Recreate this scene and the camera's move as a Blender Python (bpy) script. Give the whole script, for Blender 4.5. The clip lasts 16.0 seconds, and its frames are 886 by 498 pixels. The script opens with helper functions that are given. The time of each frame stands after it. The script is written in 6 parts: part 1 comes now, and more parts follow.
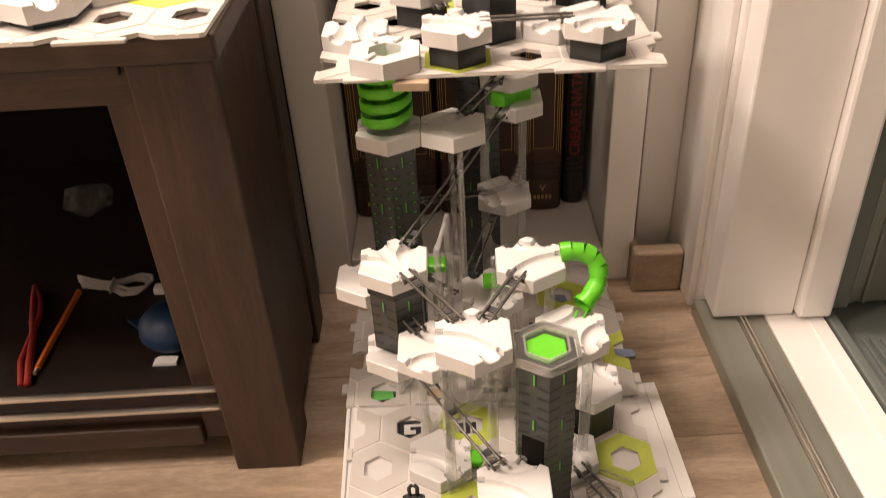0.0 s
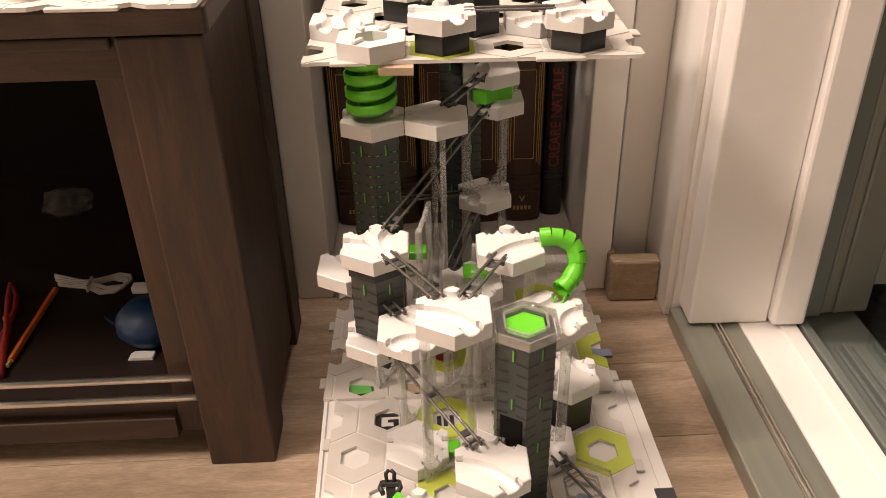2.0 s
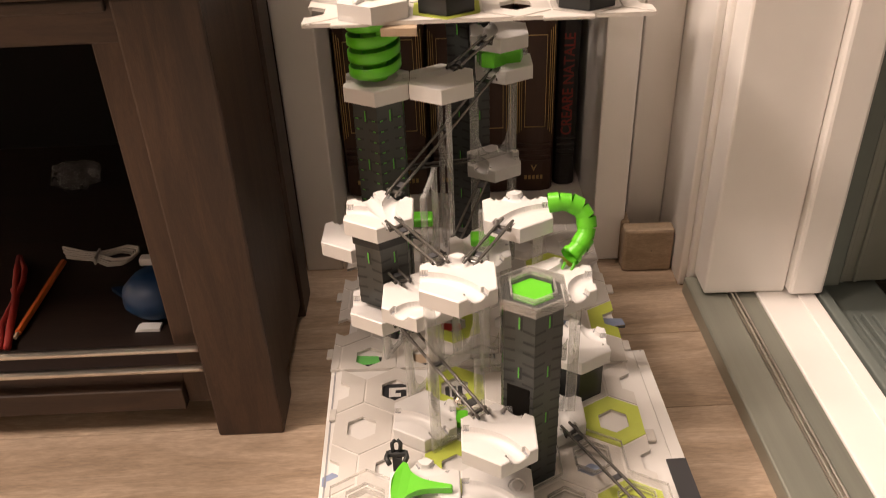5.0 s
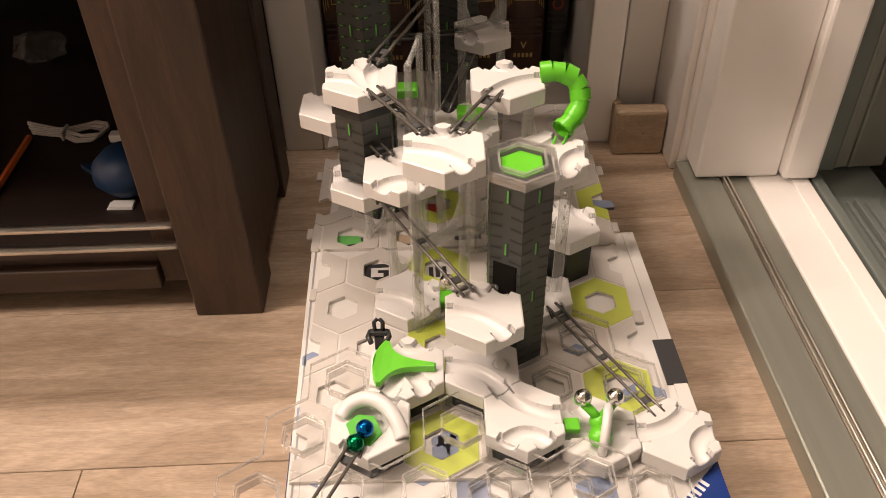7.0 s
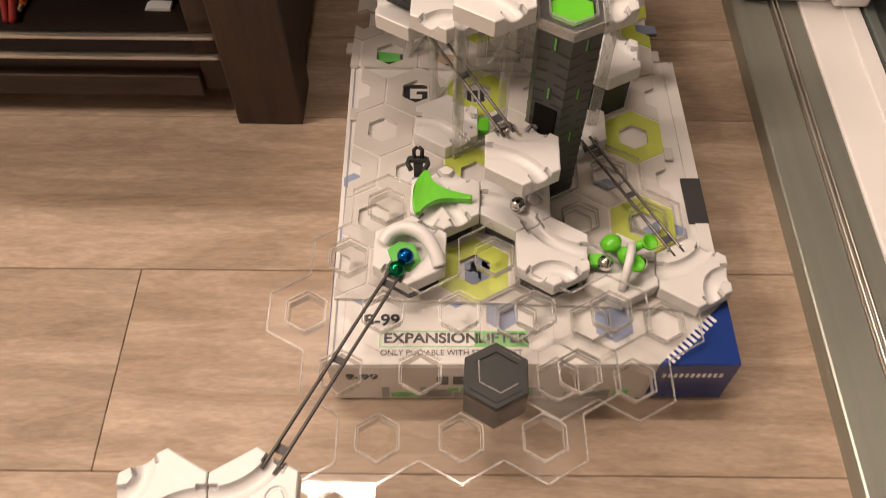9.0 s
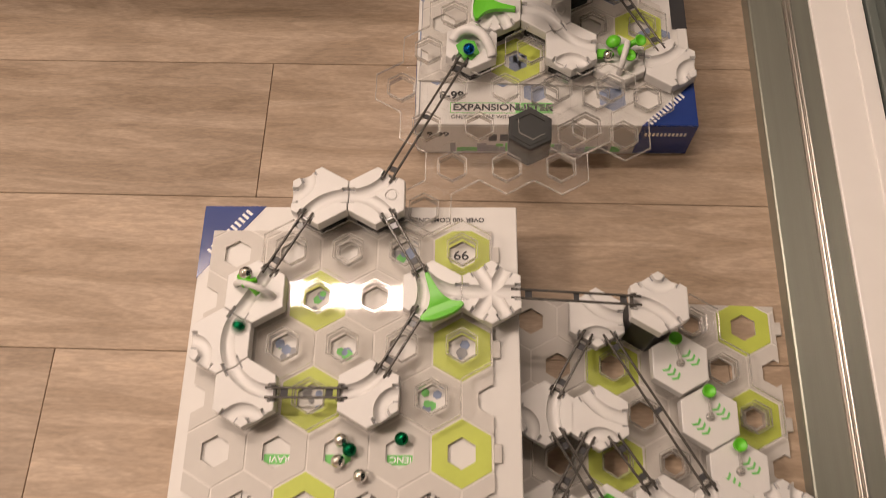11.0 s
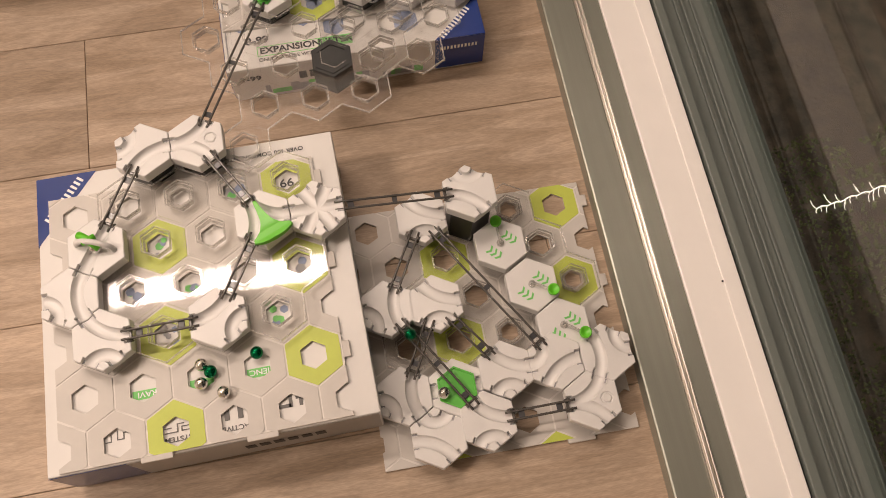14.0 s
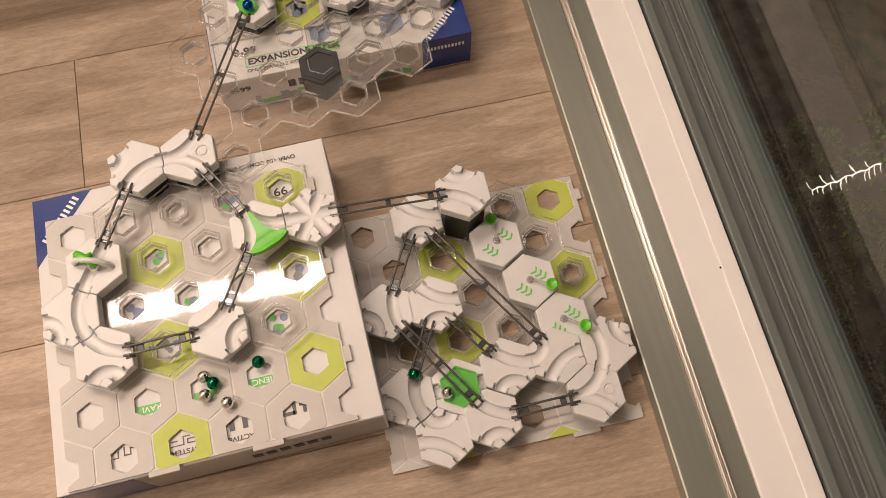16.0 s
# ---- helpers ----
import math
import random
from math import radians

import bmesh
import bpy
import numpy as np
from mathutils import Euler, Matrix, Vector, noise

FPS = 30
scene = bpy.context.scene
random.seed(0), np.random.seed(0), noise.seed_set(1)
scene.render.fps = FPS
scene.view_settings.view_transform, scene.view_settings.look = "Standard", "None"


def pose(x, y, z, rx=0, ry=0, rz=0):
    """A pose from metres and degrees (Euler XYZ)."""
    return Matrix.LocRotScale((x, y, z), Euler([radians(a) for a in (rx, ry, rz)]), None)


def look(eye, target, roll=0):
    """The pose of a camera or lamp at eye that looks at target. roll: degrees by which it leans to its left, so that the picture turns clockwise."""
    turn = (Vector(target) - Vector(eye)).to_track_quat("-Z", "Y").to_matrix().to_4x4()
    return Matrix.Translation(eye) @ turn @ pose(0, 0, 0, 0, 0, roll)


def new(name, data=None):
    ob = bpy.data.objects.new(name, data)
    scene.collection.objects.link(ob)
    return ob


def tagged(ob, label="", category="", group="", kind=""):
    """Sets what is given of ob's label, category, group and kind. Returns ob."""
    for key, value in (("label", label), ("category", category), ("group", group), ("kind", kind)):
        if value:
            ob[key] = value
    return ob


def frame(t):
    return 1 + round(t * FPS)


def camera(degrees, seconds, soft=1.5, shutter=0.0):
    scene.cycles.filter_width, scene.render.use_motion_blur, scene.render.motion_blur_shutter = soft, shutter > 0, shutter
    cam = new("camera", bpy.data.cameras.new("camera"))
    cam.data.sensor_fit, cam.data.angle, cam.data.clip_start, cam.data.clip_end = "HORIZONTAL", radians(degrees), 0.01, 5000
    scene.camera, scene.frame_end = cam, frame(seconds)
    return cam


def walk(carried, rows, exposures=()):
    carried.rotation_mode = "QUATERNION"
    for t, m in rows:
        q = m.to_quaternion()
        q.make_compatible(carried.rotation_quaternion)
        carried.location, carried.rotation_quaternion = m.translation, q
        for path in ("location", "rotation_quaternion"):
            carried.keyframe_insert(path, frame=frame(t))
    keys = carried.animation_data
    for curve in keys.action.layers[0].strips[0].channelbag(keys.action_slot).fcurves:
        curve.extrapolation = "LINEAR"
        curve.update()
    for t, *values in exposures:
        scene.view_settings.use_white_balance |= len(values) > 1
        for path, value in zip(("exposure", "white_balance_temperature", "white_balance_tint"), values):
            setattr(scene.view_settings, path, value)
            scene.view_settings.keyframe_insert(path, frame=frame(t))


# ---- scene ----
cam = camera(56.5, 16.0, soft=0.85, shutter=0.5)
EXPOSURES = [(0.0, 0.56), (3.0, 0.54), (7.0, 0.37), (8.3, 0.16), (9.0, -0.05), (10.0, -0.42), (12.5, -0.48), (13.2, -0.40), (16.0, -0.36)]
PATH = [
    (0, (0.02, 0.153, 0.65), (-0.025, 1.798, -0.486), -3.4),
    (0.5, (0.018, 0.124, 0.636), (-0.016, 1.852, -0.371), -3.1),
    (1, (0.013, 0.111, 0.621), (-0.013, 1.849, -0.368), -2.5),
    (1.5, (0.015, 0.118, 0.614), (0.004, 1.833, -0.414), -1.9),
    (2, (0.015, 0.118, 0.611), (0.029, 1.825, -0.431), -1.3),
    (2.5, (0.018, 0.12, 0.61), (0.053, 1.832, -0.424), -0.9),
    (3, (0.017, 0.109, 0.612), (0.041, 1.832, -0.403), -1.1),
    (3.2, (0.018, 0.109, 0.611), (0.036, 1.833, -0.402), -1.3),
    (5.3, (0.025, 0.13, 0.586), (-0.016, 1.784, -0.538), -2.5),
    (5.5, (0.022, 0.132, 0.579), (-0.024, 1.766, -0.574), -2.5),
    (6, (0.026, 0.134, 0.575), (0.002, 1.72, -0.642), -2.0),
    (6.5, (0.024, 0.139, 0.568), (0.023, 1.691, -0.694), -1.5),
    (7, (0.023, 0.141, 0.565), (0.025, 1.668, -0.727), -1.2),
    (7.5, (0.024, 0.142, 0.564), (0.024, 1.648, -0.751), -1.3),
    (8, (0.021, 0.156, 0.553), (0.01, 1.604, -0.826), -1.1),
    (8.5, (0.004, 0.163, 0.568), (-0.026, 1.444, -0.968), 0.4),
    (9, (0.005, 0.159, 0.619), (-0.027, 1.27, -1.044), 0.4),
    (9.5, (-0.001, 0.117, 0.675), (-0.044, 1.127, -1.051), -0.2),
    (10, (-0.012, 0.068, 0.727), (-0.087, 1.002, -1.04), -1.6),
    (10.2, (-0.015, 0.044, 0.753), (-0.102, 0.932, -1.037), -2.3),
    (12.3, (-0.006, -0.123, 0.893), (-0.05, 0.611, -0.967), -4.4),
    (12.5, (0.009, -0.121, 0.887), (-0.001, 0.607, -0.976), -3.4),
    (13, (0.043, -0.123, 0.889), (0.131, 0.597, -0.974), 0.6),
    (13.5, (0.065, -0.131, 0.887), (0.208, 0.577, -0.978), 2.9),
    (14, (0.061, -0.137, 0.889), (0.208, 0.56, -0.98), 3.1),
    (14.5, (0.059, -0.137, 0.889), (0.182, 0.559, -0.982), 1.5),
    (15, (0.064, -0.135, 0.887), (0.171, 0.559, -0.986), -0.7),
    (15.5, (0.072, -0.138, 0.89), (0.197, 0.557, -0.982), -0.8),
    (16, (0.071, -0.14, 0.891), (0.204, 0.561, -0.977), -0.9),
]
walk(cam, [(t, look(eye, target, roll)) for t, eye, target, roll in PATH], exposures=EXPOSURES)

# ---------------------------------------------------------------- light
world = bpy.data.worlds.new("world")
scene.world = world
world.use_nodes = True
world.node_tree.nodes["Background"].inputs[0].default_value = (0.03, 0.033, 0.03, 1)
world.node_tree.nodes["Background"].inputs[1].default_value = 1.0


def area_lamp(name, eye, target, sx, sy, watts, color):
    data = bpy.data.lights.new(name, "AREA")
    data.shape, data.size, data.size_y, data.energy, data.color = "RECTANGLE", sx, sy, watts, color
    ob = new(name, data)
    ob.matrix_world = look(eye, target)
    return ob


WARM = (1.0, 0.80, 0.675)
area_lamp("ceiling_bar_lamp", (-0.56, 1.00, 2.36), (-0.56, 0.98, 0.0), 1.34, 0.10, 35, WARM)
# unseen fill lamp, added to brighten the jamb, bookcase and tile fronts
area_lamp("fill_lamp", (-1.85, 0.02, 2.36), (-1.85, 0.02, 0.0), 0.6, 0.6, 64.0, WARM)


# ---------------------------------------------------------------- materials
def mat(name, color, rough=0.5, metal=0.0, var=0.0, scale=20.0, bump=0.0, bscale=200.0, spec=0.5, stretch=(1, 1, 1), coat=0.0, piece=0.0, sss=0.0):
    m = bpy.data.materials.new(name)
    m.use_nodes = True
    nt = m.node_tree
    b = nt.nodes["Principled BSDF"]
    b.inputs["Base Color"].default_value = (*color, 1)
    b.inputs["Roughness"].default_value = rough
    b.inputs["Metallic"].default_value = metal
    b.inputs["Specular IOR Level"].default_value = spec
    b.inputs["Coat Weight"].default_value = coat
    b.inputs["Subsurface Weight"].default_value = sss
    b.inputs["Subsurface Radius"].default_value = (0.004, 0.004, 0.004)
    tc = nt.nodes.new("ShaderNodeTexCoord")
    mp = nt.nodes.new("ShaderNodeMapping")
    mp.inputs["Scale"].default_value = stretch
    nt.links.new(tc.outputs["Object"], mp.inputs["Vector"])
    if var:
        n1 = nt.nodes.new("ShaderNodeTexNoise")
        n1.inputs["Scale"].default_value, n1.inputs["Detail"].default_value = scale, 6
        n2 = nt.nodes.new("ShaderNodeTexNoise")
        n2.inputs["Scale"].default_value, n2.inputs["Detail"].default_value = scale * 9, 3
        add = nt.nodes.new("ShaderNodeMath")
        add.operation = "MULTIPLY_ADD"
        add.inputs[1].default_value = 0.4
        nt.links.new(mp.outputs[0], n1.inputs["Vector"])
        nt.links.new(mp.outputs[0], n2.inputs["Vector"])
        nt.links.new(n2.outputs[0], add.inputs[0])
        nt.links.new(n1.outputs[0], add.inputs[2])
        mr = nt.nodes.new("ShaderNodeMapRange")
        mr.inputs[1].default_value, mr.inputs[2].default_value = 0.4, 1.0
        mr.inputs[3].default_value, mr.inputs[4].default_value = 1 - var, 1 + var
        nt.links.new(add.outputs[0], mr.inputs[0])
        last = mr.outputs[0]
        if piece:
            oi = nt.nodes.new("ShaderNodeObjectInfo")
            mp2 = nt.nodes.new("ShaderNodeMapRange")
            mp2.inputs[3].default_value, mp2.inputs[4].default_value = 1 - piece, 1 + piece
            nt.links.new(oi.outputs["Random"], mp2.inputs[0])
            mul = nt.nodes.new("ShaderNodeMath")
            mul.operation = "MULTIPLY"
            nt.links.new(last, mul.inputs[0])
            nt.links.new(mp2.outputs[0], mul.inputs[1])
            last = mul.outputs[0]
        vm = nt.nodes.new("ShaderNodeVectorMath")
        vm.operation = "SCALE"
        vm.inputs[0].default_value = color
        nt.links.new(last, vm.inputs["Scale"])
        nt.links.new(vm.outputs[0], b.inputs["Base Color"])
        rr = nt.nodes.new("ShaderNodeMapRange")
        rr.inputs[3].default_value, rr.inputs[4].default_value = max(0.02, rough - 0.06), min(1, rough + 0.06)
        nt.links.new(n1.outputs[0], rr.inputs[0])
        nt.links.new(rr.outputs[0], b.inputs["Roughness"])
    if bump:
        n3 = nt.nodes.new("ShaderNodeTexNoise")
        n3.inputs["Scale"].default_value, n3.inputs["Detail"].default_value = bscale, 4
        nt.links.new(mp.outputs[0], n3.inputs["Vector"])
        bp = nt.nodes.new("ShaderNodeBump")
        bp.inputs["Strength"].default_value, bp.inputs["Distance"].default_value = bump, 0.001
        nt.links.new(n3.outputs[0], bp.inputs["Height"])
        nt.links.new(bp.outputs[0], b.inputs["Normal"])
    return m


def oak(name, color, dark, stretch, gscale, piece, rings=70.0, spec=0.5):
    """Wood with long grain, a darker cathedral figure and pores; each board differs a little."""
    m = bpy.data.materials.new(name)
    m.use_nodes = True
    nt = m.node_tree
    b = nt.nodes["Principled BSDF"]
    b.inputs["Roughness"].default_value = 0.5
    b.inputs["Specular IOR Level"].default_value = spec
    tc = nt.nodes.new("ShaderNodeTexCoord")
    oi = nt.nodes.new("ShaderNodeObjectInfo")
    off = nt.nodes.new("ShaderNodeVectorMath")
    off.operation = "SCALE"
    off.inputs[0].default_value = (7.3, 3.1, 5.7)
    nt.links.new(oi.outputs["Random"], off.inputs["Scale"])
    sh = nt.nodes.new("ShaderNodeVectorMath")
    nt.links.new(tc.outputs["Object"], sh.inputs[0])
    nt.links.new(off.outputs[0], sh.inputs[1])
    mp = nt.nodes.new("ShaderNodeMapping")
    mp.inputs["Scale"].default_value = stretch
    nt.links.new(sh.outputs[0], mp.inputs["Vector"])
    n1 = nt.nodes.new("ShaderNodeTexNoise")
    n1.inputs["Scale"].default_value, n1.inputs["Detail"].default_value = gscale, 8
    n1.inputs["Distortion"].default_value = 0.7
    n2 = nt.nodes.new("ShaderNodeTexNoise")
    n2.inputs["Scale"].default_value, n2.inputs["Detail"].default_value = gscale * 8, 3
    for n in (n1, n2):
        nt.links.new(mp.outputs[0], n.inputs["Vector"])
    r1 = nt.nodes.new("ShaderNodeValToRGB")
    e = r1.color_ramp.elements
    e[0].position, e[1].position = 0.34, 0.62
    e[0].color, e[1].color = (*dark, 1), (*color, 1)
    nt.links.new(n1.outputs[0], r1.inputs[0])
    mr = nt.nodes.new("ShaderNodeMapRange")
    mr.inputs[1].default_value, mr.inputs[2].default_value = 0.3, 0.7
    mr.inputs[3].default_value, mr.inputs[4].default_value = 0.89, 1.07
    nt.links.new(n2.outputs[0], mr.inputs[0])
    # growth rings follow the broad figure, pores run along the board
    ph = nt.nodes.new("ShaderNodeMath")
    ph.operation = "MULTIPLY"
    ph.inputs[1].default_value = rings
    nt.links.new(n1.outputs[0], ph.inputs[0])
    sn = nt.nodes.new("ShaderNodeMath")
    sn.operation = "SINE"
    nt.links.new(ph.outputs[0], sn.inputs[0])
    sr = nt.nodes.new("ShaderNodeMapRange")
    sr.inputs[1].default_value, sr.inputs[2].default_value = -1.0, 1.0
    sr.inputs[3].default_value, sr.inputs[4].default_value = 0.92, 1.04
    nt.links.new(sn.outputs[0], sr.inputs[0])
    n3 = nt.nodes.new("ShaderNodeTexNoise")
    n3.inputs["Scale"].default_value, n3.inputs["Detail"].default_value = gscale * 30, 2
    nt.links.new(mp.outputs[0], n3.inputs["Vector"])
    fr = nt.nodes.new("ShaderNodeMapRange")
    fr.inputs[1].default_value, fr.inputs[2].default_value = 0.35, 0.65
    fr.inputs[3].default_value, fr.inputs[4].default_value = 0.87, 1.07
    nt.links.new(n3.outputs[0], fr.inputs[0])
    fm = nt.nodes.new("ShaderNodeMath")
    fm.operation = "MULTIPLY"
    nt.links.new(sr.outputs[0], fm.inputs[0])
    nt.links.new(fr.outputs[0], fm.inputs[1])
    gm = nt.nodes.new("ShaderNodeMath")
    gm.operation = "MULTIPLY"
    nt.links.new(mr.outputs[0], gm.inputs[0])
    nt.links.new(fm.outputs[0], gm.inputs[1])
    pr = nt.nodes.new("ShaderNodeMapRange")
    pr.inputs[3].default_value, pr.inputs[4].default_value = 1 - piece, 1 + piece
    nt.links.new(oi.outputs["Random"], pr.inputs[0])
    mul = nt.nodes.new("ShaderNodeMath")
    mul.operation = "MULTIPLY"
    nt.links.new(gm.outputs[0], mul.inputs[0])
    nt.links.new(pr.outputs[0], mul.inputs[1])
    vm = nt.nodes.new("ShaderNodeVectorMath")
    vm.operation = "SCALE"
    nt.links.new(r1.outputs[0], vm.inputs[0])
    nt.links.new(mul.outputs[0], vm.inputs["Scale"])
    nt.links.new(vm.outputs[0], b.inputs["Base Color"])
    bp = nt.nodes.new("ShaderNodeBump")
    bp.inputs["Strength"].default_value, bp.inputs["Distance"].default_value = 0.25, 0.0006
    nt.links.new(n2.outputs[0], bp.inputs["Height"])
    nt.links.new(bp.outputs[0], b.inputs["Normal"])
    return m


def clear(name, tint, through_part, rough=0.06, body=(0.9, 0.9, 0.9), gloss=0.03):
    """Clear plastic: mostly see-through, with a thin scattering body and a gloss."""
    m = bpy.data.materials.new(name)
    m.use_nodes = True
    nt = m.node_tree
    nt.nodes.remove(nt.nodes["Principled BSDF"])
    out = nt.nodes["Material Output"]
    tr = nt.nodes.new("ShaderNodeBsdfTransparent")
    tr.inputs[0].default_value = (*tint, 1)
    df = nt.nodes.new("ShaderNodeBsdfDiffuse")
    df.inputs[0].default_value = (*body, 1)
    mx = nt.nodes.new("ShaderNodeMixShader")
    mx.inputs[0].default_value = 1 - through_part
    nt.links.new(tr.outputs[0], mx.inputs[1])
    nt.links.new(df.outputs[0], mx.inputs[2])
    gl = nt.nodes.new("ShaderNodeBsdfGlossy")
    gl.inputs["Roughness"].default_value = rough
    lw = nt.nodes.new("ShaderNodeLayerWeight")
    lw.inputs[0].default_value = 0.5
    pw = nt.nodes.new("ShaderNodeMath")
    pw.operation = "POWER"
    pw.inputs[1].default_value = 4.5
    nt.links.new(lw.outputs["Facing"], pw.inputs[0])
    ma = nt.nodes.new("ShaderNodeMath")
    ma.operation = "MULTIPLY_ADD"
    ma.inputs[1].default_value, ma.inputs[2].default_value = 0.9, gloss
    nt.links.new(pw.outputs[0], ma.inputs[0])
    m2 = nt.nodes.new("ShaderNodeMixShader")
    nt.links.new(ma.outputs[0], m2.inputs[0])
    nt.links.new(mx.outputs[0], m2.inputs[1])
    nt.links.new(gl.outputs[0], m2.inputs[2])
    nt.links.new(m2.outputs[0], out.inputs[0])
    return m


M_FLOOR = oak("pale_oak_floor", (0.455, 0.350, 0.258), (0.315, 0.232, 0.160), (1.3, 9, 6), 3.2, 0.09, spec=0.3)
M_DARKWOOD = oak("dark_stained_wood", (0.054, 0.030, 0.018), (0.027, 0.015, 0.009), (12, 12, 1.5), 4.0, 0.1)
M_DARKWOOD_X = oak("dark_stained_wood_across", (0.054, 0.030, 0.018), (0.027, 0.015, 0.009), (1.5, 12, 12), 4.0, 0.1)
# shaded copy of the dark stained wood, for the shelf inside the cabinet
M_DARKWOOD_SHADED = oak("dark_stained_wood_shaded", (0.019, 0.010, 0.0065), (0.011, 0.006, 0.004), (1.5, 12, 12), 4.0, 0.1)
M_BLOCKWOOD = oak("oak_block", (0.42, 0.32, 0.22), (0.35, 0.26, 0.175), (2, 9, 9), 5.0, 0.05)
M_PAINT = mat("white_paint", (0.84, 0.81, 0.77), 0.45, var=0.03, scale=3, bump=0.05, bscale=120)
M_PAINT2 = mat("white_satin_paint", (0.89, 0.86, 0.825), 0.35, var=0.03, scale=4, bump=0.04, bscale=150)
M_CEIL = mat("ceiling_paint", (0.80, 0.78, 0.74), 0.9, var=0.03, scale=2)
M_METAL = mat("grey_anodised_metal", (0.33, 0.34, 0.29), 0.34, metal=0.55, var=0.06, scale=4, stretch=(40, 1, 40), bump=0.05, bscale=300)
M_STEEL = mat("brushed_steel", (0.80, 0.76, 0.70), 0.32, metal=1.0, var=0.05, scale=30)
M_FRAME = mat("grey_green_frame", (0.15, 0.17, 0.155), 0.45, var=0.05, scale=6)
# lit copy of the frame colour, lighter where the uprights catch more light
M_FRAME_LIT = mat("grey_green_frame_lit", (0.30, 0.32, 0.28), 0.42, var=0.06, scale=6, bump=0.04, bscale=300)
M_GASKET = mat("black_rubber", (0.02, 0.02, 0.02), 0.7)
M_TILE = mat("white_plastic", (0.69, 0.678, 0.662), 0.34, var=0.02, scale=40, bump=0.04, bscale=900, sss=0.15)
M_GREY = mat("dark_grey_plastic", (0.036, 0.038, 0.038), 0.20, var=0.06, scale=60, bump=0.05, bscale=900, spec=0.25)
M_RAIL = mat("shiny_grey_rail_plastic", (0.085, 0.078, 0.070), 0.18, var=0.08, scale=80, spec=0.8)
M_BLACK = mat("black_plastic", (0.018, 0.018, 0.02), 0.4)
M_PILLAR = mat("slate_grey_plastic", (0.048, 0.053, 0.050), 0.34, var=0.08, scale=60, bump=0.05, bscale=700)
M_GREEN = mat("bright_green_plastic", (0.13, 0.55, 0.025), 0.32, var=0.04, scale=60, sss=0.1)
M_GREEN_D = mat("green_insert", (0.10, 0.46, 0.05), 0.35, var=0.04, scale=60)
M_CARD = mat("grey_white_card", (0.558, 0.530, 0.493), 0.5, var=0.04, scale=18, bump=0.05, bscale=500)
M_CARDLINE = mat("card_border", (0.70, 0.67, 0.63), 0.55, var=0.04, scale=30)
M_LIME = mat("lime_printed_card", (0.49, 0.57, 0.085), 0.45, var=0.06, scale=25)
M_KRAFT = mat("brown_card_edge", (0.42, 0.32, 0.22), 0.8, var=0.1, scale=80)
M_BOXW = mat("white_printed_card", (0.671, 0.654, 0.628), 0.38, var=0.03, scale=9)
M_BOXG = mat("grey_printed_card", (0.42, 0.405, 0.38), 0.42, var=0.12, scale=30)
M_BLUE = mat("blue_printed_card", (0.013, 0.040, 0.205), 0.17, var=0.05, scale=12)
M_INK = mat("black_ink", (0.025, 0.025, 0.028), 0.5)
M_INKG_SLOTS = mat("grey_ink_and_slot_shade", (0.30, 0.30, 0.31), 0.5)
M_INKB = mat("slate_blue_ink", (0.22, 0.27, 0.40), 0.5, var=0.15, scale=60)
M_GRNINK = mat("green_ink", (0.16, 0.55, 0.13), 0.5)
def glow(name, color, strength):
    m = bpy.data.materials.new(name)
    m.use_nodes = True
    b = m.node_tree.nodes["Principled BSDF"]
    b.inputs["Base Color"].default_value = (*color, 1)
    b.inputs["Emission Color"].default_value = (*color, 1)
    b.inputs["Emission Strength"].default_value = strength
    return m


M_WINK = mat("white_ink", (0.82, 0.82, 0.82), 0.5)
M_CHROME = mat("polished_steel", (0.72, 0.70, 0.67), 0.08, metal=1.0)
M_BALLG = mat("metallic_green", (0.0, 0.16, 0.06), 0.12, metal=0.9)
M_BALLB = mat("metallic_blue", (0.0, 0.10, 0.36), 0.12, metal=0.9)
M_CLEAR = clear("clear_plastic_sheet", (0.998, 0.997, 0.994), 0.998, 0.04, gloss=0.022)
M_RIM = clear("clear_plastic_rim", (0.90, 0.89, 0.87), 0.80, 0.07, (0.80, 0.79, 0.77), 0.10)
M_CAP = clear("thick_clear_plastic", (0.86, 0.86, 0.85), 0.90, 0.10, (0.50, 0.50, 0.48), 0.05)
M_FROST = clear("frosted_clear_plastic", (0.96, 0.96, 0.95), 0.76, 0.2, (0.74, 0.74, 0.72))
M_SMOKE = clear("smoky_rail_plastic", (0.42, 0.42, 0.42), 0.25, 0.15, (0.10, 0.10, 0.105))
M_GLASS = clear("window_glass", (0.80, 0.86, 0.83), 0.995, 0.0, gloss=0.06)
M_BOOK = mat("brown_leather", (0.055, 0.024, 0.014), 0.45, var=0.2, scale=40, bump=0.3, bscale=400)
M_BOOK2 = mat("black_leather", (0.018, 0.015, 0.014), 0.4, var=0.2, scale=40, bump=0.3, bscale=400)
M_GOLD = mat("gold_foil", (0.50, 0.34, 0.13), 0.45, metal=0.35)
M_RED = mat("dark_red_cloth", (0.30, 0.018, 0.012), 0.7, var=0.15, scale=80, bump=0.3, bscale=600)
M_REDINK = mat("red_foil", (0.22, 0.022, 0.016), 0.5)
M_ORANGE = mat("orange_lacquer", (0.62, 0.14, 0.03), 0.35)
M_CABLE = mat("grey_white_cable", (0.42, 0.41, 0.39), 0.5)
M_BLUEFOIL = mat("blue_balloon_skin", (0.003, 0.028, 0.085), 0.5, var=0.1, scale=30)
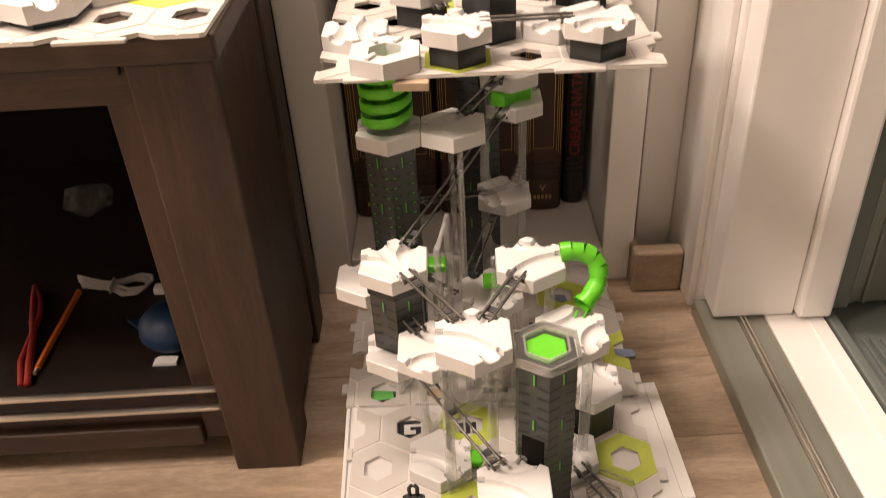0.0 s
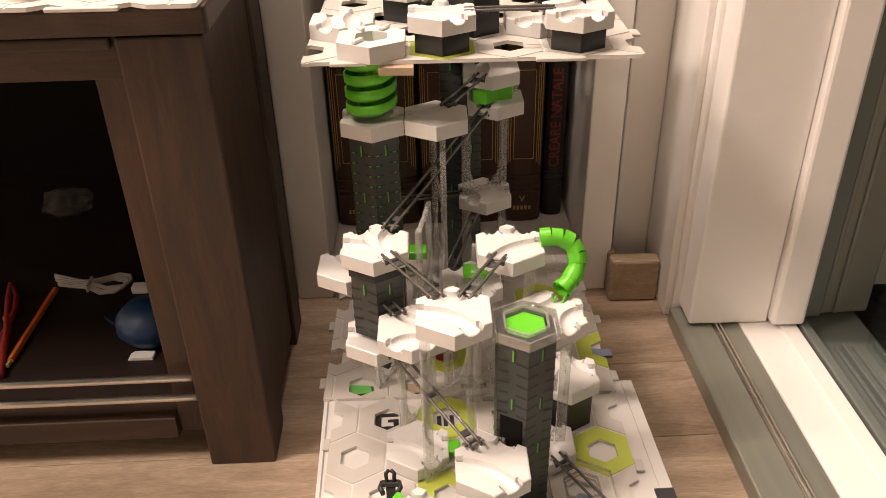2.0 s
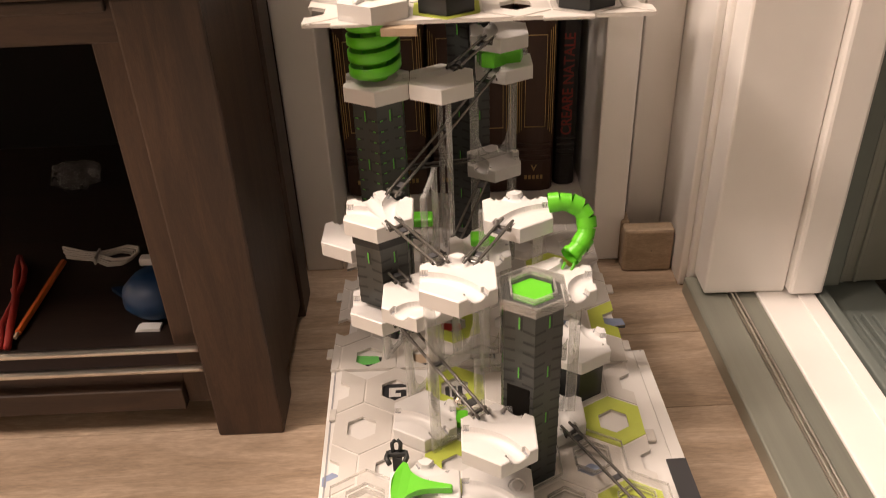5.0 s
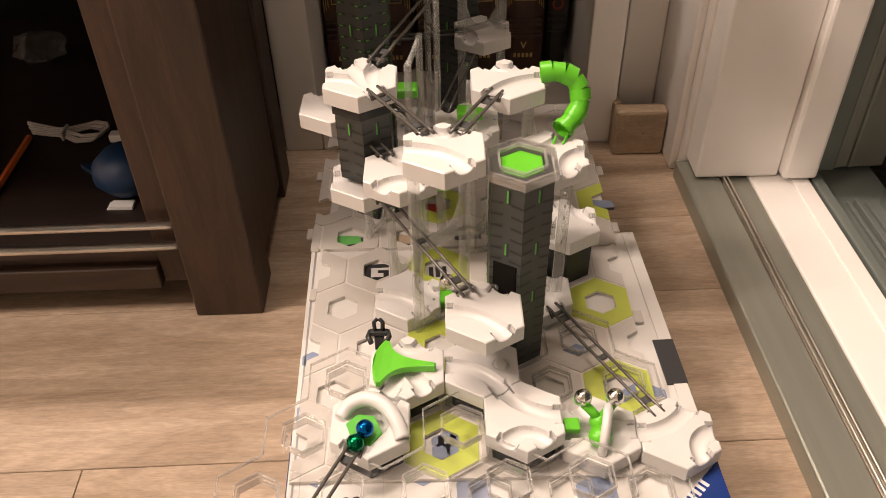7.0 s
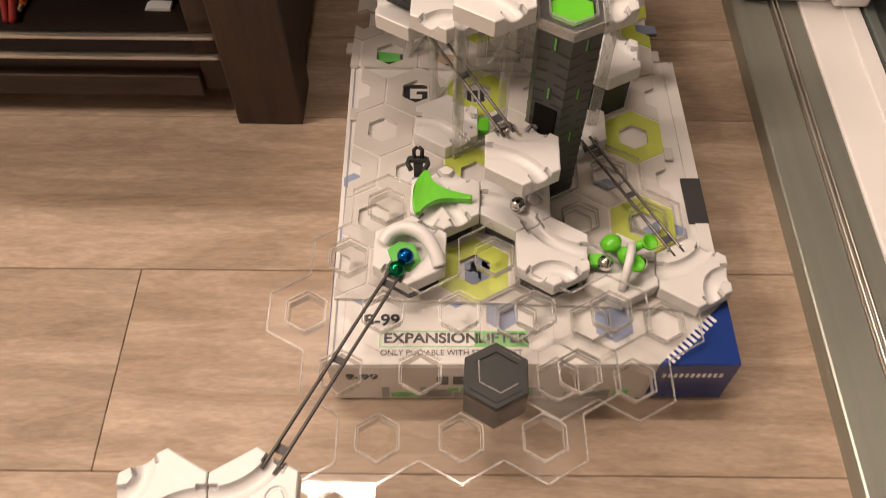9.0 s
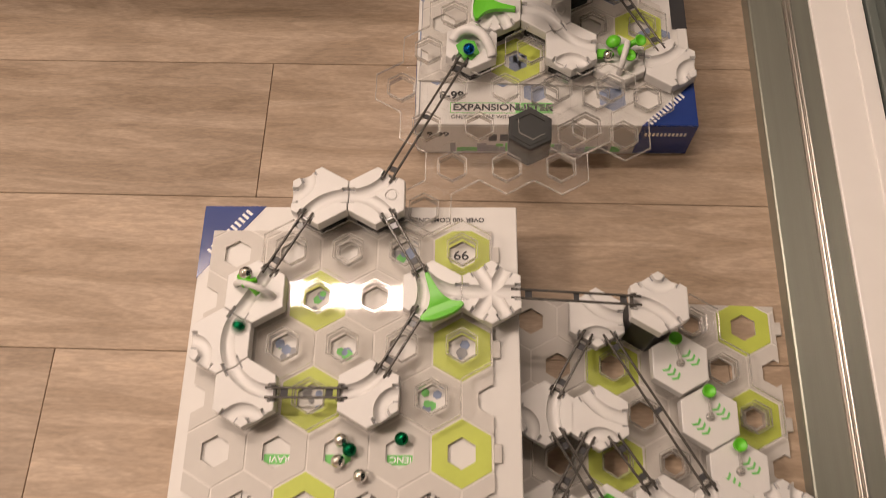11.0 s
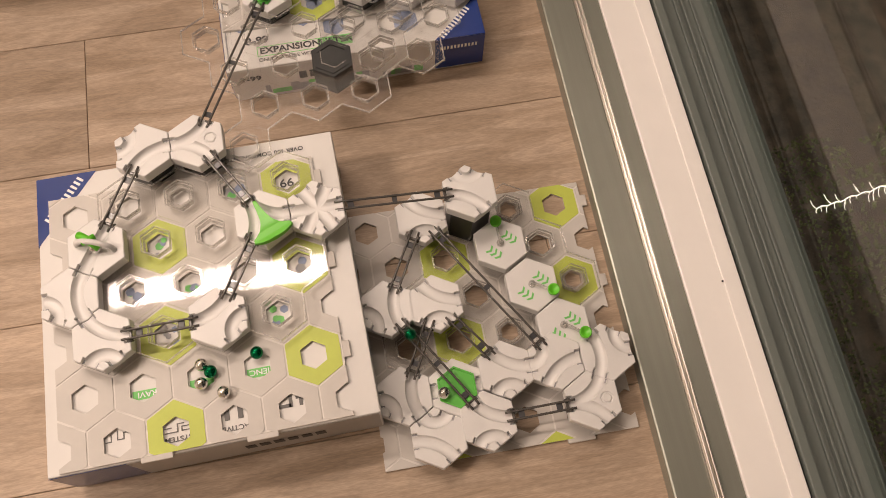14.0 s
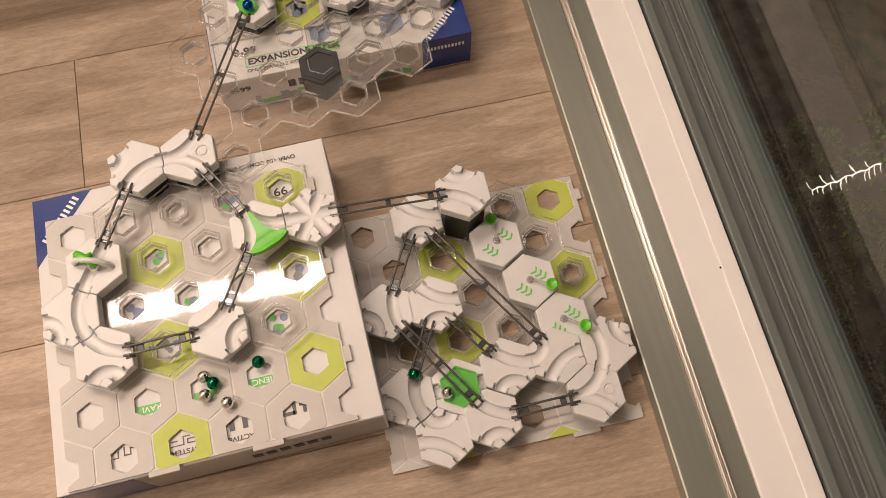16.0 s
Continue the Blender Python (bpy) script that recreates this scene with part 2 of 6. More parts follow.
M_CONC = mat("dark_paving", (0.085, 0.064, 0.046), 0.85, var=0.8, scale=45, bump=0.8, bscale=120)
M_GRASS = mat("night_grass", (0.115, 0.135, 0.045), 0.9, var=0.7, scale=60, bump=0.8, bscale=300)
# emission that stands for the bright reflection in the pane
M_REFLECTION = glow("glowing_reflection", (1.0, 0.9, 0.78), 3.0)
M_INKM = mat("mid_grey_ink", (0.12, 0.115, 0.11), 0.5)
# near-black that stands for shade in the cabinet and the pillar's opening
M_DEEP_SHADE = mat("deep_shade_black", (0.006, 0.005, 0.004), 0.8, var=0.2, scale=30, spec=0.15)
M_POUCH = clear("cloudy_plastic_bag", (0.8, 0.8, 0.8), 0.93, 0.2, (0.4, 0.4, 0.4))


# ---------------------------------------------------------------- mesh helpers
def part(name, bm, material, parent=None, label="", smooth=False):
    me = bpy.data.meshes.new(name)
    bm.normal_update()
    bm.to_mesh(me)
    bm.free()
    for m in material if isinstance(material, (list, tuple)) else (material,):
        me.materials.append(m)
    if smooth:
        me.polygons.foreach_set("use_smooth", [True] * len(me.polygons))
    ob = new(name, me)
    if parent:
        ob.parent = parent
    if label:
        ob["label"] = label
    return ob


def empty(name, label, category, m=None, group="", kind=""):
    ob = new(name)
    if m is not None:
        ob.matrix_basis = m
    return tagged(ob, label, category, group, kind)


def box_bm(x0, x1, y0, y1, z0, z1, bev=0.0, seg=2, bm=None):
    bm = bm or bmesh.new()
    r = bmesh.ops.create_cube(bm, size=1)
    vs = r["verts"]
    bmesh.ops.scale(bm, verts=vs, vec=(abs(x1 - x0), abs(y1 - y0), abs(z1 - z0)))
    bmesh.ops.translate(bm, verts=vs, vec=((x0 + x1) / 2, (y0 + y1) / 2, (z0 + z1) / 2))
    if bev:
        es = list({e for v in vs for e in v.link_edges})
        bmesh.ops.bevel(bm, geom=es, offset=bev, segments=seg, affect="EDGES", profile=0.5)
    return bm


def poly_bm(pts, z0, z1, bev=0.0, bm=None):
    """A prism over a plan outline."""
    bm = bm or bmesh.new()
    lo = [bm.verts.new((x, y, z0)) for x, y in pts]
    hi = [bm.verts.new((x, y, z1)) for x, y in pts]
    n = len(pts)
    top = bm.faces.new(hi)
    bm.faces.new(lo[::-1])
    for k in range(n):
        bm.faces.new((lo[k], lo[(k + 1) % n], hi[(k + 1) % n], hi[k]))
    if bev:
        bmesh.ops.bevel(bm, geom=list(top.edges), offset=bev, segments=2, affect="EDGES", profile=0.5)
    return bm


def hexpts(a, cx=0.0, cy=0.0, turn=0.0):
    """Corners of a hexagon of apothem a with flats to the right and left."""
    R = a / math.cos(math.pi / 6)
    return [(cx + R * math.cos(radians(30 + 60 * k + turn)), cy + R * math.sin(radians(30 + 60 * k + turn))) for k in range(6)]


def ring_bm(outer, inner, z0, z1, bm=None):
    bm = bm or bmesh.new()
    n = len(outer)
    v = [[bm.verts.new((*p, z)) for p in pts] for pts in (outer, inner) for z in (z0, z1)]
    ol, oh, il, ih = v
    for k in range(n):
        j = (k + 1) % n
        bm.faces.new((oh[k], oh[j], ih[j], ih[k]))
        bm.faces.new((ol[j], ol[k], il[k], il[j]))
        bm.faces.new((ol[k], ol[j], oh[j], oh[k]))
        bm.faces.new((il[j], il[k], ih[k], ih[j]))
    return bm


def tube_bm(points, r, sides=8, bm=None, cap=True):
    """A round bar along points."""
    bm = bm or bmesh.new()
    pts = [Vector(p) for p in points]
    rings = []
    up = Vector((0, 0, 1))
    for k, p in enumerate(pts):
        d = (pts[min(k + 1, len(pts) - 1)] - pts[max(k - 1, 0)]).normalized()
        s = d.cross(up)
        s = s.normalized() if s.length > 1e-4 else Vector((1, 0, 0))
        u = s.cross(d)
        rings.append([bm.verts.new(p + r * (math.cos(2 * math.pi * i / sides) * s + math.sin(2 * math.pi * i / sides) * u)) for i in range(sides)])
    for a, b in zip(rings, rings[1:]):
        for i in range(sides):
            bm.faces.new((a[i], a[(i + 1) % sides], b[(i + 1) % sides], b[i]))
    if cap:
        bm.faces.new(rings[0][::-1])
        bm.faces.new(rings[-1])
    return bm


def lathe_bm(profile, steps=20, bm=None, z_axis=True):
    """A turned body from (radius, height) pairs."""
    bm = bm or bmesh.new()
    rings = [[bm.verts.new((r * math.cos(2 * math.pi * k / steps), r * math.sin(2 * math.pi * k / steps), z)) for k in range(steps)] for r, z in profile]
    for a, b in zip(rings, rings[1:]):
        for k in range(steps):
            bm.faces.new((a[k], a[(k + 1) % steps], b[(k + 1) % steps], b[k]))
    bm.faces.new(rings[0][::-1])
    bm.faces.new(rings[-1])
    return bm


def text_part(name, body, size, m, material, parent=None, label="", align="LEFT", depth=0.0002, wide=1.0, bold=0.0003):
    cu = bpy.data.curves.new(name, "FONT")
    cu.body, cu.size, cu.align_x, cu.align_y, cu.extrude = body, size, align, "CENTER", depth
    cu.offset = bold
    tmp = bpy.data.objects.new(name, cu)
    scene.collection.objects.link(tmp)
    dg = bpy.context.evaluated_depsgraph_get()
    me = bpy.data.meshes.new_from_object(tmp.evaluated_get(dg))
    bpy.data.objects.remove(tmp)
    for v in me.vertices:
        v.co.x *= wide
    me.materials.clear()
    me.materials.append(material)
    ob = new(name, me)
    ob.matrix_basis = m
    if parent:
        ob.parent = parent
    if label:
        ob["label"] = label
    return ob


# ---------------------------------------------------------------- the room
FLOOR_TURN = 1.5
SILL_TURN = 1.3


def slab(name, x0, x1, y0, y1, z0, z1, material, bev=0.0, parent=None, label="", kind="structure"):
    ob = part(name, box_bm(x0, x1, y0, y1, z0, z1, bev), material, parent, label)
    if kind and not parent:
        tagged(ob, label, kind=kind)
    return ob


def planks():
    floor = empty("floor", "pale oak plank floor with long straight grain", "floor", pose(0, 0, 0, 0, 0, FLOOR_TURN), kind="structure")
    part("subfloor", box_bm(-3.45, 0.42, -3.45, 1.45, -0.03, -0.0065), M_KRAFT, floor)
    w = 0.1828
    seams = [0.3655 + w * k for k in range(-21, 3)] + [0.849, 1.031, 1.213, 1.40]
    rng = random.Random(4)
    joints = {18: [-0.95], 19: [-0.452, 0.256], 20: [-0.95], 21: [-0.259], 22: [-0.75], 23: [-0.6], 24: [-0.9]}
    for row, (y0, y1) in enumerate(zip(seams, seams[1:])):
        cuts = [-3.4, -2.1 + rng.uniform(-0.3, 0.3), *joints.get(row, [rng.uniform(-1.3, -0.3)]), 0.335]
        for x0, x1 in zip(cuts, cuts[1:]):
            part("plank", box_bm(x0 + 0.0003, x1 - 0.0003, y0 + 0.0003, y1 - 0.0003, -0.006, 0.0, 0.0006, 1), M_FLOOR, floor)


def room():
    slab("wall_north", -3.4, 0.9, 1.42, 1.5, -0.03, 2.5, M_PAINT, label="plain white painted wall behind the bookcase")
    slab("wall_west", -3.48, -3.4, -3.4, 1.5, -0.03, 2.5, M_PAINT, label="plain white painted wall")
    slab("wall_south", -3.48, 0.9, -3.48, -3.4, -0.03, 2.5, M_PAINT, label="plain white painted wall")
    slab("ceiling", -3.48, 0.95, -3.48, 1.5, 2.4, 2.45, M_CEIL, label="plain white painted ceiling")
    # east wall: stepped white casing beside the window opening
    east = empty("wall_east", "white painted wall with stepped casing beside the window", "wall", kind="structure")
    part("wall_panel", box_bm(0.336, 0.90, 1.00, 1.42, 0.0, 2.4, 0.002), M_PAINT, east)
    part("casing", box_bm(0.303, 0.3365, 0.938, 1.42, 0.0, 2.4, 0.004), M_PAINT2, east)
    part("casing", box_bm(0.294, 0.3035, 0.947, 1.42, 0.0, 2.4, 0.002), M_PAINT2, east)
    part("jamb", box_bm(0.309, 0.4015, 0.896, 1.01, 0.0225, 2.4, 0.003), M_PAINT2, east)
    part("jamb_bead", box_bm(0.4018, 0.4405, 0.884, 1.01, 0.026, 2.4, 0.004), M_PAINT2, east)
    # header over the window and a far pier
    part("lintel", box_bm(0.303, 0.60, -3.4, 1.0, 2.15, 2.4), M_PAINT, east)
    part("pier", box_bm(0.303, 0.60, -3.4, -1.45, 0.0, 2.15), M_PAINT, east)
    # window: metal threshold, white sill, grey frame and pane
    win = empty("window_1", "large glazed door with metal threshold and white sill", "window", pose(0.2980, 0.85, 0, 0, 0, SILL_TURN) @ pose(-0.3035, -0.85, 0), kind="structure")
    part("threshold", box_bm(0.3035, 0.3457, -1.45, 0.936, -0.02, 0.020, 0.0025), M_METAL, win, "grey brushed metal threshold strip")
    part("track_bed", box_bm(0.3458, 0.3541, -1.45, 0.93, -0.02, 0.0190), M_STEEL, win)
    part("track_rail", box_bm(0.3464, 0.3489, -1.45, 0.93, 0.0192, 0.0235, 0.001), M_STEEL, win, "raised bright track rail")
    part("track_rail", box_bm(0.3510, 0.3535, -1.45, 0.93, 0.0192, 0.0235, 0.001), M_STEEL, win, "raised bright track rail")
    part("threshold", box_bm(0.3542, 0.3765, -1.45, 0.93, -0.02, 0.0195, 0.001), M_METAL, win, "grey brushed metal threshold strip")
    part("window_sill", box_bm(0.3770, 0.4405, -1.45, 0.915, -0.02, 0.0215, 0.002), M_PAINT2, win, "white painted sill board")
    part("sill_bead", box_bm(0.4210, 0.4403, -1.45, 0.912, 0.0210, 0.0232, 0.0011), M_PAINT2, win, "white painted sill bead")
    part("speck", lathe_bm([(0.0002, 0), (0.0013, 0.0002), (0.0010, 0.0012), (0.0002, 0.0016)], 7), M_GASKET, win, "tiny dark speck on the sill").matrix_basis = pose(0.4190, 0.0980, 0.0247)
    part("gasket", box_bm(0.4408, 0.4435, -1.45, 0.93, -0.02, 0.018), M_GASKET, win, "black rubber seal")
    part("window_frame", box_bm(0.4438, 0.4560, -1.45, 0.99, -0.02, 0.025, 0.002), M_FRAME, win)
    part("window_frame", box_bm(0.4565, 0.535, -1.45, 0.99, -0.03, 0.006, 0.003), M_FRAME, win)
    part("window_frame", box_bm(0.4470, 0.4720, 0.895, 0.99, 0.026, 2.15, 0.003), M_FRAME, win, "grey upright frame")
    part("window_frame", box_bm(0.4725, 0.547, 0.925, 0.99, 0.008, 2.15, 0.004), M_FRAME_LIT, win, "grey upright frame")
    for x in (0.486, 0.502):
        part("frame_ridge", box_bm(x, x + 0.005, 0.920, 0.9248, 0.012, 2.15, 0.001), M_FRAME_LIT, win)
    for k, x in enumerate((0.476, 0.484, 0.497, 0.522)):
        part("frame_ridge", box_bm(x, x + 0.003, -1.45, 0.86, 0.0062, 0.011 + 0.003 * (k % 2), 0.0008), M_FRAME, win)
    bm = bmesh.new()
    bm.faces.new([bm.verts.new(p) for p in ((0.514, -1.45, 0.006), (0.514, 0.86, 0.006), (0.514, 0.86, 2.15), (0.514, -1.45, 2.15))])
    pane = part("pane", bm, M_GLASS, win, "dark glass pane with night behind")
    pane.visible_shadow = False
    # outside
    g = part("ground", box_bm(0.54, 30, -20, 20, -0.40, -0.14), M_CONC)
    tagged(g, "dark speckled paving outside at night", "ground", kind="structure")
    bm = bmesh.new()
    rng = random.Random(2)
    for _ in range(32000):
        x, y = rng.uniform(0.58, 1.60), rng.uniform(-0.60, 0.40)
        edge = 0.325 + 0.06 * (x - 0.6) + 0.012 * math.sin(x * 40)
        if y > edge or noise.noise(Vector((x * 14, y * 14, 0.0))) + 0.4 * noise.noise(Vector((x * 45, y * 45, 3.0))) < -0.32:
            continue
        h, r, a = rng.uniform(0.001, 0.005), rng.uniform(0.002, 0.0045), rng.uniform(0, 6.28)
        ring = [bm.verts.new((x + r * math.cos(a + k * 2.094), y + r * math.sin(a + k * 2.094), -0.1402)) for k in range(3)]
        tip = bm.verts.new((x, y, -0.14 + h))
        for k in range(3):
            bm.faces.new((ring[k], ring[(k + 1) % 3], tip))
    tagged(part("moss", bm, M_GRASS), "patchy low green moss on the paving outside", "moss", kind="stuff")
    # glowing strands added outside, in place of a lamp's reflection in the glass
    gl = empty("reflection_strands", "glowing strands outside the glass standing for a lamp's reflection", "string light")
    rng = random.Random(12)
    spine = [(0.655 + 0.0075 * k, 0.226 + 0.0014 * k + 0.0016 * math.sin(k * 2.1), -0.1335 + 0.002 * math.sin(k)) for k in range(15)]
    part("streak", tube_bm(spine, 0.0007, 5), M_REFLECTION, gl)
    for k in range(20):
        x, y, z = spine[min(14, k * 3 // 4)]
        q, f = rng.choice((-1, -1, 1)), rng.uniform(0.25, 1.3)
        part("side_streak", tube_bm([(x, y, z), (x - 0.004 * f, y + q * 0.006 * f, z), (x - 0.006 * f, y + q * 0.013 * f, z + 0.002)], 0.00038, 4), M_REFLECTION, gl)
    part("streak_foot", tube_bm([(0.66, 0.222, -0.1395), (0.66, 0.222, -0.1335)], 0.001, 5), M_BLACK, gl)


def skirting_block():
    ob = empty("corner_block", "short pale oak block skirting at the wall corner", "baseboard", kind="structure")
    part("block_face", box_bm(0.2315, 0.2930, 0.979, 1.000, 0.0, 0.060, 0.004), M_BLOCKWOOD, ob)
    part("block_return", box_bm(0.2315, 0.2425, 1.0005, 1.045, 0.0, 0.060, 0.004), M_BLOCKWOOD, ob)
    part("nail_hole", lathe_bm([(0.0007, 0), (0.0007, 0.0003)], 8), M_INK, ob).matrix_basis = pose(0.266, 0.9789, 0.030, 90)


def bookcase():
    bc = empty("bookcase", "white painted built-in bookcase with an open bottom bay", "bookcase")
    part("post", box_bm(-0.167, -0.121, 1.004, 1.40, 0.0, 0.78, 0.002), M_PAINT, bc)
    part("post", box_bm(0.197, 0.2360, 1.008, 1.40, 0.0, 0.78, 0.002), M_PAINT, bc)
    part("side_panel", box_bm(0.248, 0.2935, 1.052, 1.40, 0.0, 0.78, 0.002), M_PAINT, bc)
    part("back_panel", box_bm(-0.121, 0.197, 1.36, 1.40, 0.0, 0.78), M_PAINT, bc)
    part("bottom_shelf", box_bm(-0.1205, 0.1965, 1.004, 1.36, 0.0, 0.052, 0.002), M_PAINT, bc)
    part("top_shelf", box_bm(-0.167, 0.2935, 0.998, 1.40, 0.782, 0.81, 0.002), M_PAINT, bc)
    part("shelf", box_bm(-0.1205, 0.1965, 1.06, 1.36, 0.375, 0.392, 0.002), M_PAINT, bc)


def book(x, w, h, y0, mat_cover, label, title=None):
    """An upright book with a rounded spine, raised bands and gilt lines."""
    bk = empty("book", label, "book", pose(x, y0, 0.0535), group="row of old books")
    prof = [(-w / 2, 0.012), (-w / 2 * 0.85, 0.004), (-w / 2 * 0.45, 0.0005), (0, 0), (w / 2 * 0.45, 0.0005), (w / 2 * 0.85, 0.004), (w / 2, 0.012), (w / 2, 0.16), (-w / 2, 0.16)]
    part("cover", poly_bm(prof, 0, h), mat_cover, bk)
    for zf in (0.045, 0.052, 0.06, 0.068, h - 0.02, h - 0.012):
        part("band", box_bm(-w * 0.42, w * 0.42, -0.0012, 0.004, zf, zf + 0.0022, 0.0006, 1), mat_cover, bk)
    if mat_cover is M_BOOK:
        for ins in (0.07, 0.12, 0.17, 0.25):
            for sx in (-1, 1):
                part("gilt_line", box_bm(sx * w * (0.5 - ins) - 0.0004, sx * w * (0.5 - ins) + 0.0004, -0.0006 + 0.004 * (0.25 - ins) * 4, 0.004, 0.078 + ins * 0.06, h - 0.026 - ins * 0.06), M_GOLD, bk)
        part("gilt_line", box_bm(-w * 0.25, w * 0.25, -0.0006, 0.003, 0.093, 0.0938), M_GOLD, bk)
        part("gilt_line", box_bm(-w * 0.25, w * 0.25, -0.0006, 0.003, h - 0.0418, h - 0.041), M_GOLD, bk)
        text_part("lettering", "V", 0.012, pose(0, -0.0006, 0.034, 90), M_GOLD, bk, align="CENTER")
        for k in range(5):
            part("lettering", box_bm(-0.012 + k * 0.0052, -0.0088 + k * 0.0052, -0.0008, 0.001, 0.018, 0.0235), M_GOLD, bk, "worn unreadable gilt lettering")
    if title:
        text_part("lettering", "CREARE NATALE", 0.0190, pose(0.0, -0.0012, 0.142, 90) @ pose(0, 0, 0, 0, 0, 90), M_REDINK, bk, "red foil lettering", "CENTER", wide=0.95)
    return bk


def books():
    specs = [(-0.091, 0.056), (-0.034, 0.055), (0.022, 0.054), (0.077, 0.053), (0.131, 0.052)]
    for x, w in specs:
        book(x, w, 0.255, 1.10, M_BOOK, "brown leather book with gilt lines standing in the bookcase")
    book(0.174, 0.029, 0.262, 1.115, M_BOOK2, "black book with faded red spine lettering", True)


def cabinet():
    cb = empty("media_cabinet", "dark stained wooden cabinet with an open front and steel rails", "cabinet", pose(-0.185, 0.716, 0, 0, 0, 1.2) @ pose(0.185, -0.716, 0))
    part("leg", box_bm(-0.217, -0.152, 0.716, 0.775, 0.0, 0.434, 0.0022), M_DARKWOOD, cb)
    part("leg", box_bm(-1.15, -1.085, 0.716, 0.775, 0.0, 0.434, 0.0022), M_DARKWOOD, cb)
    part("leg", box_bm(-0.217, -0.152, 0.905, 0.955, 0.0, 0.434, 0.0022), M_DARKWOOD, cb)
    part("side_panel", box_bm(-0.212, -0.156, 0.776, 0.904, 0.02, 0.433, 0.001), M_DARKWOOD, cb)
    part("apron", box_bm(-1.084, -0.2175, 0.724, 0.752, 0.3995, 0.4338, 0.0015), M_DARKWOOD_X, cb)
    part("apron_moulding", box_bm(-1.084, -0.2215, 0.7185, 0.7235, 0.424, 0.4338, 0.002), M_DARKWOOD_X, cb)
    part("stile", box_bm(-0.244, -0.2175, 0.732, 0.76, 0.033, 0.3992, 0.0015), M_DARKWOOD, cb)
    part("bottom_rail", box_bm(-1.084, -0.2445, 0.724, 0.752, 0.031, 0.0565, 0.0015), M_DARKWOOD_X, cb)
    part("bottom_shelf", box_bm(-1.084, -0.2125, 0.7525, 1.285, 0.032, 0.06), M_DARKWOOD_SHADED, cb)
    # rear and inner side coloured near-black, the bay's shade put in the paint
    part("back_panel", box_bm(-1.084, -0.1755, 1.285, 1.30, 0.032, 0.433), M_DEEP_SHADE, cb, "back panel painted near-black for the shade inside")
    part("side_panel", box_bm(-0.212, -0.176, 0.9555, 1.2845, 0.02, 0.433, 0.001), M_DEEP_SHADE, cb, "inner side painted near-black for the shade inside")
    part("rear_top", box_bm(-1.15, -0.178, 0.9855, 1.30, 0.4342, 0.460, 0.001), M_DARKWOOD_X, cb)
    part("underside", box_bm(-1.15, -0.153, 0.718, 0.985, 0.4342, 0.441, 0.001), M_DARKWOOD_X, cb)
    part("top", box_bm(-1.17, -0.141, 0.691, 0.985, 0.4415, 0.462, 0.003), M_DARKWOOD_X, cb, "dark moulded wooden top")
    for z, y in ((0.1085, 0.7225), (0.0845, 0.7225)):
        part("rail", tube_bm([(-1.083, y, z), (-0.2178, y, z)], 0.0040, 10), M_STEEL, cb, "horizontal brushed steel rail", True)


